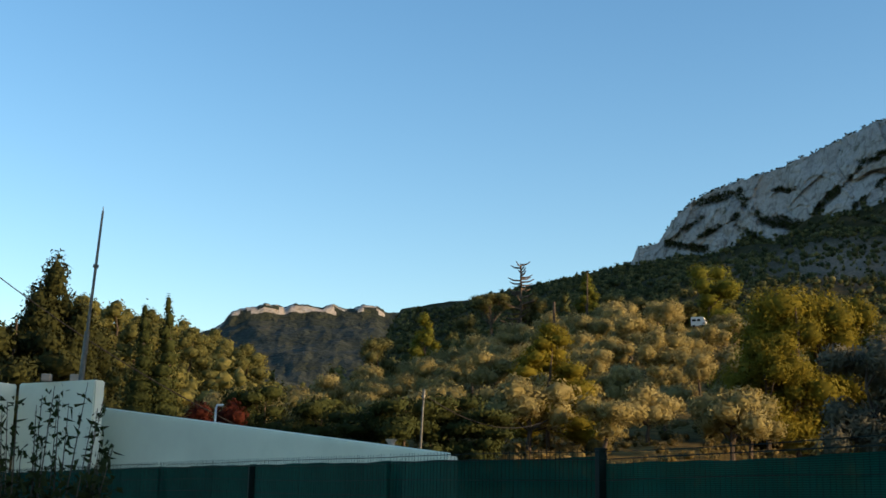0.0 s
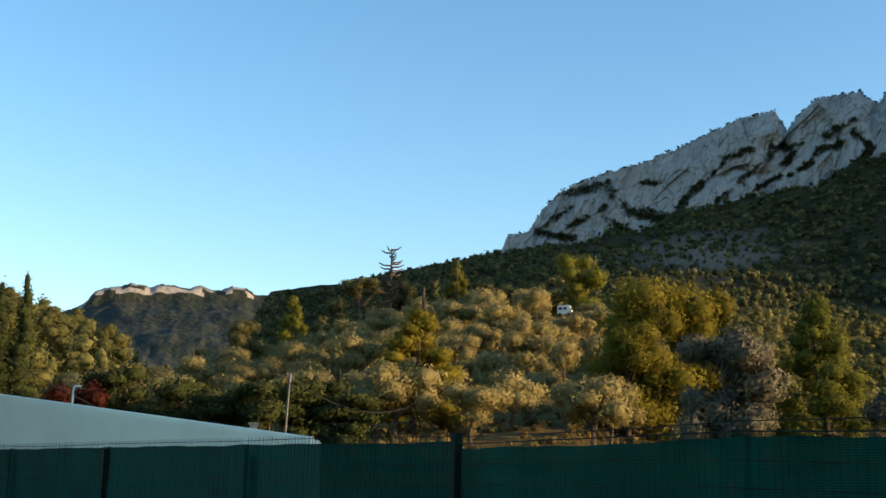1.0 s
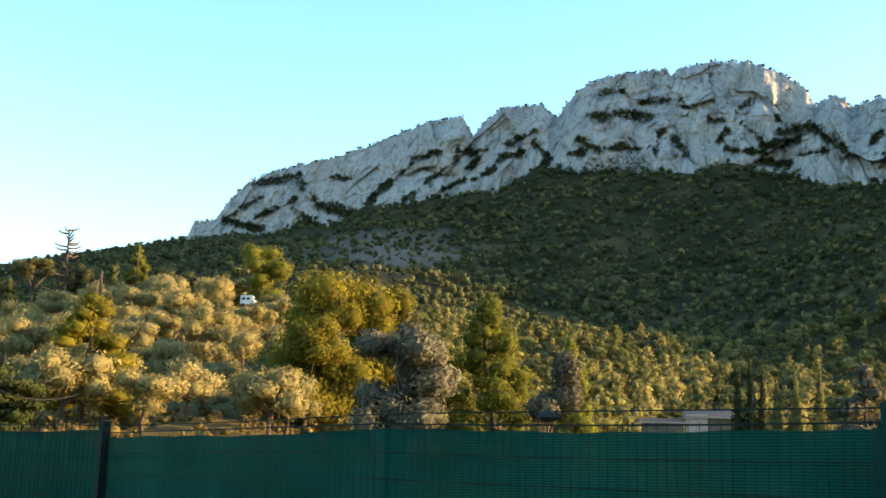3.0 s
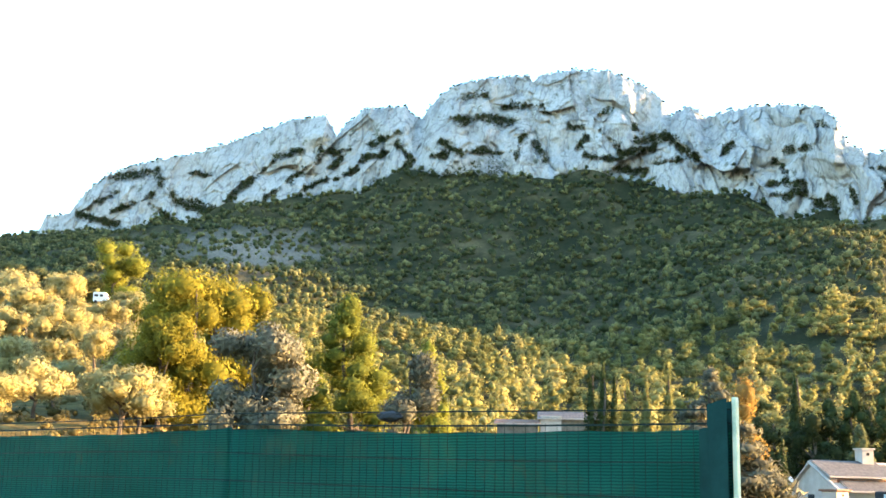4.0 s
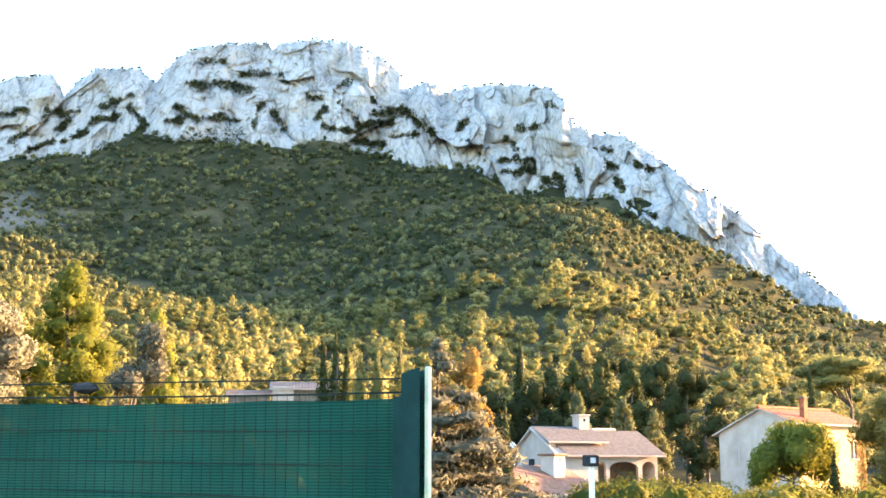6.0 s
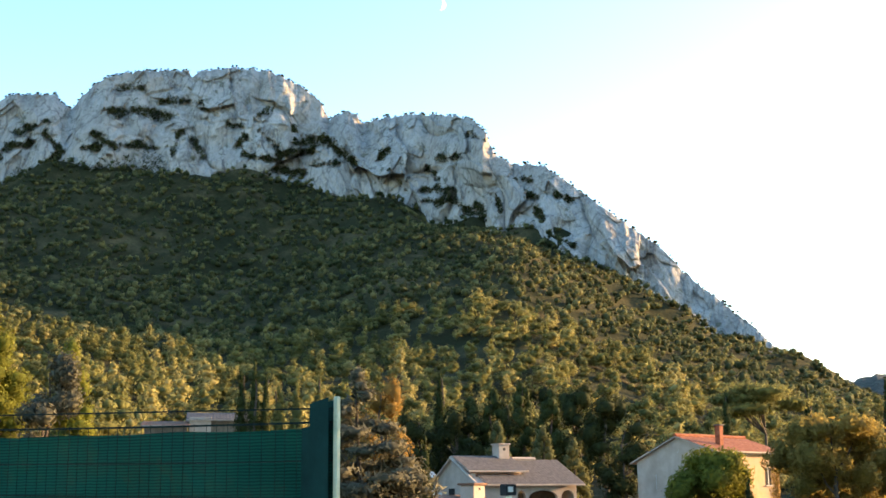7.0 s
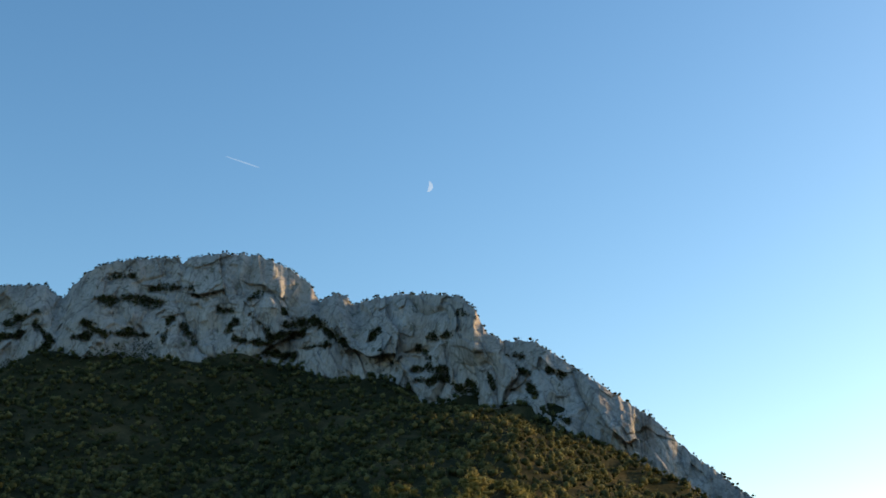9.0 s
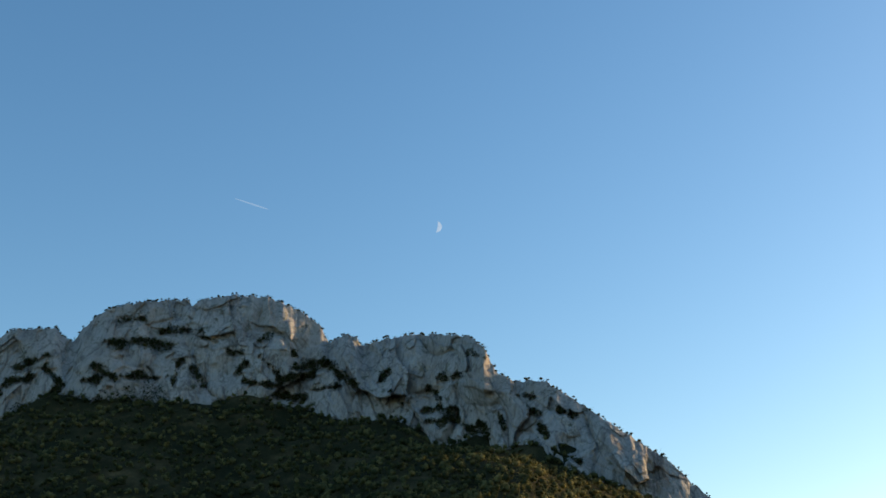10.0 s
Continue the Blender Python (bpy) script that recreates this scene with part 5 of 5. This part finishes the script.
def window(parent, x, y, z, w, h, face, shutters=None):
    """A window in a wall that faces -y ('y') or -x ('x')."""
    def bx(a0, a1, d0, d1, z0, z1, bev=.0):
        return boxm(a0, y + d0, z0, a1, y + d1, z1, bevel=bev) if face == "y" else boxm(x + d0, a0, z0, x + d1, a1, z1, bevel=bev)
    c = x if face == "y" else y
    win = part("window", bx(c - w / 2, c + w / 2, -.012, .05, z, z + h), M_DARK, parent)
    part("frame", bx(c - .03, c + .03, -.03, -.014, z, z + h), M_WHITE, win)
    part("sill", bx(c - w / 2 - .08, c + w / 2 + .08, -.12, -.001, z - .08, z, .01), M_RENDER_WHITE, win)
    return win


def white_house():
    root = empty("white_house", pose(68.3, 66.4, -1.0, 0, 0, -14), "white rendered house with a grey tiled roof and arched veranda", "house")
    L, D, ze, zr, yr = 9.7, 6.2, 3.7, 5.6, 3.3
    part("wall", gable_body(0, 3.8, .0, D, 0, ze, zr - .08, yr), M_RENDER_WHITE, root)
    # the veranda's inner shade is put into this wall's dark colour
    part("wall", gable_body(3.8, L, 2.4, D, 0, ze + .8, zr - .08, yr), M_SHADED_WALL, root, "recessed veranda wall, its shade put into a dark brown colour")
    tiled_roof("roof_front", root, .9, L + .5, -.55, ze - .12, yr, zr, M_TILE_GREY)
    tiled_roof("roof_back", root, -.3, L + .5, D + .5, ze - .2, yr, zr, M_TILE_GREY)
    for y, z, y2, z2 in ((-.5, ze - .1, yr, zr + .08), (D + .4, ze - .2, yr, zr + .08)):
        part("verge", tube(bmesh.new(), [(-.1, y, z), (-.1, y2, z2)], [.13, .13], 6), M_RENDER_WHITE, root, "pale verge tiles")
    part("ridge_tiles", tube(bmesh.new(), [(-.2, yr, zr + .05), (L * .82, yr, zr + .05)], [.16, .16], 8), M_RENDER_WHITE, root, "pale ridge tiles")
    # the raised part of the roof with its dark slot
    bm = gable_body(.2, 5.0, .9, yr, ze + .35, ze + .75, zr + .1, yr)
    part("dormer", bm, M_RENDER_WHITE, root)
    tiled_roof("dormer_roof", root, -.1, 5.5, .55, ze + .95, yr, zr + .28, M_TILE_GREY)
    part("dormer_opening", boxm(.7, .84, ze + .36, 4.8, .89, ze + .74), M_TILE_BROWN, root, "dark red band under the raised roof")
    ch = part("chimney", boxm(4.1, yr - .55, zr - .4, 5.1, yr + .45, zr + 1.15, bevel=.04), M_RENDER_WHITE, root)
    part("chimney_cap", boxm(4.0, yr - .65, zr + 1.15, 5.2, yr + .55, zr + 1.27, bevel=.03), M_RENDER_WHITE, ch)
    part("flue_opening", boxm(4.5, yr - .567, zr + .7, 4.72, yr - .553, zr + .92), M_DARK, ch)
    # veranda: an arcade of three open bays before the recessed wall
    bays, rise = [(4.0, 4.75), (5.1, 7.8), (8.2, 9.45)], 2.55
    edges = [3.8] + [(a[1] + b[0]) / 2 for a, b in zip(bays, bays[1:])] + [L]
    for (x0, x1), e0, e1 in zip(bays, edges, edges[1:]):
        bm = bmesh.new()
        mid, half = (x0 + x1) / 2, (x1 - x0) / 2
        pts = [(e0, 0), (x0, 0), (x0, rise)] + [(mid - half * math.cos(t), rise + .55 * math.sin(t)) for t in np.linspace(.2, math.pi - .2, 13)] + [(x1, rise), (x1, 0), (e1, 0), (e1, ze - .1), (e0, ze - .1)]
        f = bm.faces.new([bm.verts.new((x, 0, z)) for x, z in pts])
        r = bmesh.ops.extrude_face_region(bm, geom=[f])
        bmesh.ops.translate(bm, verts=[g for g in r["geom"] if isinstance(g, bmesh.types.BMVert)], vec=(0, .3, 0))
        bmesh.ops.recalc_face_normals(bm, faces=bm.faces[:])
        part("arcade_bay", bm, M_RENDER_WHITE, root)
    part("parapet", boxm(3.9, .08, 0, L - .1, .22, 1.0, bevel=.02), M_RENDER_WHITE, root)
    part("veranda_door", boxm(6.4, 2.35, 0, 7.6, 2.39, 2.2, bevel=.01), M_TILE_BROWN, root, "brown wooden double door")
    part("veranda_side", boxm(L - .25, .3, 0, L, 2.38, ze - .12, bevel=.02), M_RENDER_WHITE, root)
    # arched niche and window in the gable
    w = part("gable_window", boxm(-.03, 2.9, 1.2, -.004, 3.8, 3.3, bevel=.008), M_DARK, root, "dark arched gable window")
    part("shutter", boxm(-.06, 2.95, 1.25, -.032, 3.35, 2.6), M_TILE_BROWN, w)
    part("gable_window", boxm(-.03, 4.9, 2.2, -.004, 5.5, 3.0, bevel=.008), M_WHITE, root, "pale shuttered window")
    # outside steps with a white wall
    part("terrace_wall", boxm(-2.6, .6, 0, -.05, 1.0, 1.5, bevel=.03), M_RENDER_WHITE, root)
    part("terrace", boxm(-2.6, 1.0, 0, -.05, 4.5, 1.2, bevel=.02), M_RENDER_WHITE, root)
    for x, y, z, r in ((-.6, 5.8, 4.3, .42), (-.9, 5.2, 2.9, .35)):
        dish = part("satellite_dish", bmesh.new(), M_WHITE)
        bm = bmesh.new()
        bmesh.ops.create_uvsphere(bm, u_segments=14, v_segments=8, radius=1)
        for vt in bm.verts:
            vt.co = Vector((vt.co.x * r, -abs(vt.co.y) * .12 * r if vt.co.y < 0 else .02 * r * vt.co.y, vt.co.z * r))
        bm.to_mesh(dish.data); bm.free()
        dish.matrix_world = pose(68.3, 66.4, -1.0, 0, 0, -14) @ pose(x, y - .2, z, -20, 0, -21)
        tagged(dish, "small white satellite dish on the house gable", "dish", "satellite dishes")


def front_house():
    p = polar(44.9, 62)
    root = empty("front_house", pose(p.x, p.y, -1.6, 0, 0, 8), "low house with a brown tiled roof and white chimney", "house")
    zr = EYE + 64 * math.tan(radians(.15)) + 1.6
    part("wall", gable_body(.3, 5.7, 0, 5, 0, zr - 1.3, zr - .1, 2.6), M_RENDER_WHITE, root)
    tiled_roof("roof_front", root, 0, 6.0, -.5, zr - 1.45, 2.6, zr, M_TILE_BROWN)
    tiled_roof("roof_back", root, 0, 6.0, 5.5, zr - 1.35, 2.6, zr, M_TILE_BROWN)
    ch = part("chimney", boxm(3.5, 1.2, zr - .9, 4.5, 2.1, zr + .5, bevel=.04), M_RENDER_WHITE, root)
    part("chimney_cap", boxm(3.38, 1.08, zr + .5, 4.62, 2.22, zr + .62, bevel=.05), M_TILE_BROWN, ch)
    part("flue_opening", boxm(3.95, 1.185, zr + .25, 4.1, 1.197, zr + .37), M_DARK, ch)


def red_house():
    root = empty("red_roofed_house", pose(79.3, 52.0, -1.4, 0, 0, -3), "ochre house with a red tiled roof", "house")
    L, D, ze, zb, zr, yr = 8.4, 7.4, 6.35, 5.7, 7.5, 3.3
    def body(x0, x1, y0, y1, drop):
        bm = bmesh.new()
        prof = [(y0, 0), (y1, 0), (y1, zb - drop), (yr, zr - .1 - drop), (y0, ze - drop)]
        a, b = ([bm.verts.new((x, y, z)) for y, z in prof] for x in (x0, x1))
        bm.faces.new(a); bm.faces.new(b[::-1])
        for k in range(5):
            bm.faces.new((a[k], b[k], b[(k + 1) % 5], a[(k + 1) % 5]))
        bmesh.ops.recalc_face_normals(bm, faces=bm.faces[:])
        return bm
    part("wall", body(0, L, 0, D, 0), M_RENDER_OCHRE, root)
    part("gable_render", body(-.03, -.004, .02, D - .02, .02), M_RENDER_WHITE, root, "white rendered gable")
    tiled_roof("roof_front", root, -.35, L + .35, -.45, ze - .1, yr, zr, M_TILE_RED)
    tiled_roof("roof_back", root, -.35, L + .35, D + .45, zb - .15, yr, zr, M_TILE_RED)
    part("ridge_tiles", tube(bmesh.new(), [(-.35, yr, zr + .05), (L + .35, yr, zr + .05)], [.15, .15], 8), M_TILE_RED, root)
    part("cornice", boxm(-.05, -.16, ze - .34, L + .05, -.004, ze - .2, bevel=.03), M_RENDER_WHITE, root, "pale cornice under the eave")
    ch = part("chimney", boxm(2.3, 1.0, ze, 2.75, 1.45, ze + 1.9, bevel=.02), M_TILE_RED, root, "red brick chimney")
    part("chimney_cap", boxm(2.22, .92, ze + 1.9, 2.83, 1.53, ze + 2.0, bevel=.02), M_TILE_GREY, ch)
    window(root, 6.9, 0, 3.7, .8, 1.35, "y")
    window(root, 0, 3.3, 6.2, .35, .4, "x")
    window(root, 0, 5.5, 3.4, .8, 1.2, "x")
    # creeper on the wall
    rng = np.random.default_rng(8)
    c = np.stack([8.35 - np.abs(rng.normal(0, .55, 700)), np.full(700, -.06), rng.uniform(.3, 5.6, 700)], 1)
    part("creeper", tri_mesh("creeper", leaves(rng, c, np.tile([0, -1.0, 0], (700, 1)), .16), M_AUTUMN), M_AUTUMN, root, "brown creeper on the wall")


def pale_roof_house():
    """The house whose roof just shows over the fence."""
    p = polar(31.0, 112)
    z = float(ground_z(p.x, p.y))
    root = empty("pale_house", pose(p.x, p.y, z, 0, 0, -33), "pale house with a low grey roof beyond the fence", "house")
    zr = EYE + 112 * math.tan(radians(4.05)) - z
    # shade is put into the walls' brown, sunlight into the pale lit_wall
    part("wall", gable_body(3.2, 8.6, 0, 5, -.5, zr - .75, zr - .1, 2.5), M_SHADED_WALL, root)
    tiled_roof("roof_front", root, 3.0, 8.8, -.4, zr - .8, 2.5, zr, M_TILE_GREY)
    tiled_roof("roof_back", root, 3.0, 8.8, 5.4, zr - .8, 2.5, zr, M_TILE_GREY)
    part("lean_to", boxm(-.6, -1.0, -.5, 3.1, 3.0, zr - 1.25, bevel=.03), M_SHADED_WALL, root)
    part("lit_wall", boxm(3.3, -.25, -.5, 5.2, -.01, zr - .6, bevel=.02), M_RENDER_WHITE, root, "piece of front wall coloured pale as if sunlit")
    tiled_roof("lean_to_roof", root, -.9, 3.3, -1.3, zr - 1.35, 3.1, zr - .75, M_TILE_BROWN)
    part("chimney", boxm(7.6, 2.2, zr - .2, 8.0, 2.6, zr + .7, bevel=.02), M_WHITE, root)


white_house(); front_house(); red_house(); pale_roof_house()


def garden_lamp():
    p = polar(48.45, 19)
    top = EYE + 19 * math.tan(radians(.1))
    z = float(ground_z(p.x, p.y))
    root = empty("garden_lamp", pose(p.x, p.y, z), "pale green pole with a black floodlight", "lamp")
    part("pole", tube(bmesh.new(), [(0, 0, -.2), (0, 0, top - z)], [.05, .045], 10), M_RENDER_GREY, root)
    part("floodlight", boxm(-.13, -.07, top - z, .1, .07, top - z + .17, bevel=.02), M_BLACK, root)
    part("lens", boxm(-.1, -.09, top - z + .05, .0, -.072, top - z + .13, bevel=.004), M_WHITE, root)


garden_lamp()


# ---- the leafy shrub by the low building ----
def laurel():
    rng = np.random.default_rng(15)
    base = polar(-18.3, 14)
    root = empty("laurel_bush", pose(base.x, base.y, 0), "leggy laurel bush with upright leafy sprigs", "bush")
    blades = []
    for k in range(26):
        az = rng.uniform(-21.5, -14.9)
        top = EYE + 14 * math.tan(radians(rng.uniform(2.0, 4.9) if az < -15.4 else 2.2))
        q = polar(az, 14 + rng.uniform(-.8, .8)) - base
        path = [(q.x * .5, q.y * .5, 0), (q.x * .85, q.y * .85, top * .5), (q.x + rng.uniform(-.1, .1), q.y, top)]
        part("stem", tube(bmesh.new(), path, [.014, .01, .004], 5), M_BARK, root)
        n = int(rng.integers(26, 44))
        f = rng.uniform(.35, 1, n)
        pts = np.array([np.array(path[1]) * (1 - t) + np.array(path[2]) * t for t in (f * 2 - 1).clip(0, 1)])
        pts += rng.normal(0, .045, (n, 3))
        d = rng.normal(0, 1, (n, 3)); d[:, 2] = np.abs(d[:, 2])
        blades.append(leaves(rng, pts, d, .065, long=2.2))
    low = np.stack([rng.uniform(-.9, .9, 1500), rng.uniform(-.5, .5, 1500), rng.uniform(.1, 1.75, 1500)], 1)
    blades.append(leaves(rng, low, rng.normal(0, 1, (1500, 3)), .075, long=2.0))
    part("leaf_mass", tri_mesh("leaf_mass", np.concatenate(blades), M_CYPRESS), M_CYPRESS, root)


laurel()


# ======================= the sky's small things =======================
def glow_material(name, colour, strength, mix):
    m, nt, bsdf, out = nodes_of(name)
    co = nt.nodes.new("ShaderNodeTexCoord")
    n = add(nt, "ShaderNodeTexNoise", Scale=0.09, Detail=3.0)
    nt.links.new(co.outputs["Object"], n.inputs["Vector"])
    em = add(nt, "ShaderNodeEmission", Strength=strength)
    nt.links.new(ramp(nt, n.outputs[0], [(0.3, tuple(c * .8 for c in colour)), (0.65, colour)]).outputs[0], em.inputs[0])
    tp = nt.nodes.new("ShaderNodeBsdfTransparent")
    mx = nt.nodes.new("ShaderNodeMixShader"); mx.inputs[0].default_value = mix
    nt.links.new(tp.outputs[0], mx.inputs[1]); nt.links.new(em.outputs[0], mx.inputs[2])
    nt.links.new(mx.outputs[0], out.inputs[0])
    return m


def moon():
    c = from_el(44.25, 4300, 22.97)
    r = 4700 * math.tan(radians(.26))
    bm = bmesh.new()
    pts = [(r * math.cos(t), r * math.sin(t)) for t in np.linspace(-math.pi / 2, math.pi / 2, 25)] + [(r * .22 * math.cos(t), r * math.sin(t)) for t in np.linspace(math.pi / 2, -math.pi / 2, 25)[1:-1]]
    bm.faces.new([bm.verts.new((x, y, 0)) for x, y in pts])
    ob = part("moon", bm, glow_material("moonlight", (0.80, 0.88, 0.95), 0.66, 0.5))
    ob.matrix_world = look(c, (0, 0, EYE), 12)
    # the sunlit limb is on the side of the sun
    ob.matrix_world = ob.matrix_world @ Matrix.Rotation(math.pi, 4, "Y")
    tagged(ob, "pale half moon in the blue daytime sky", "moon")


def contrail():
    a, b = from_el(34.0, 4000, 24.4), from_el(35.7, 4000, 23.92)
    bm = bmesh.new()
    tube(bm, [a.lerp(b, f) for f in np.linspace(0, 1, 9)], [.8, 1.5, 2.0, 2.4, 2.8, 2.8, 2.6, 2.2, .8], 6)
    ob = part("contrail", bm, glow_material("vapour", (0.75, 0.85, 0.95), 0.7, 0.14))
    tagged(ob, "short thin white vapour trail in the sky", "contrail")


moon()
contrail()
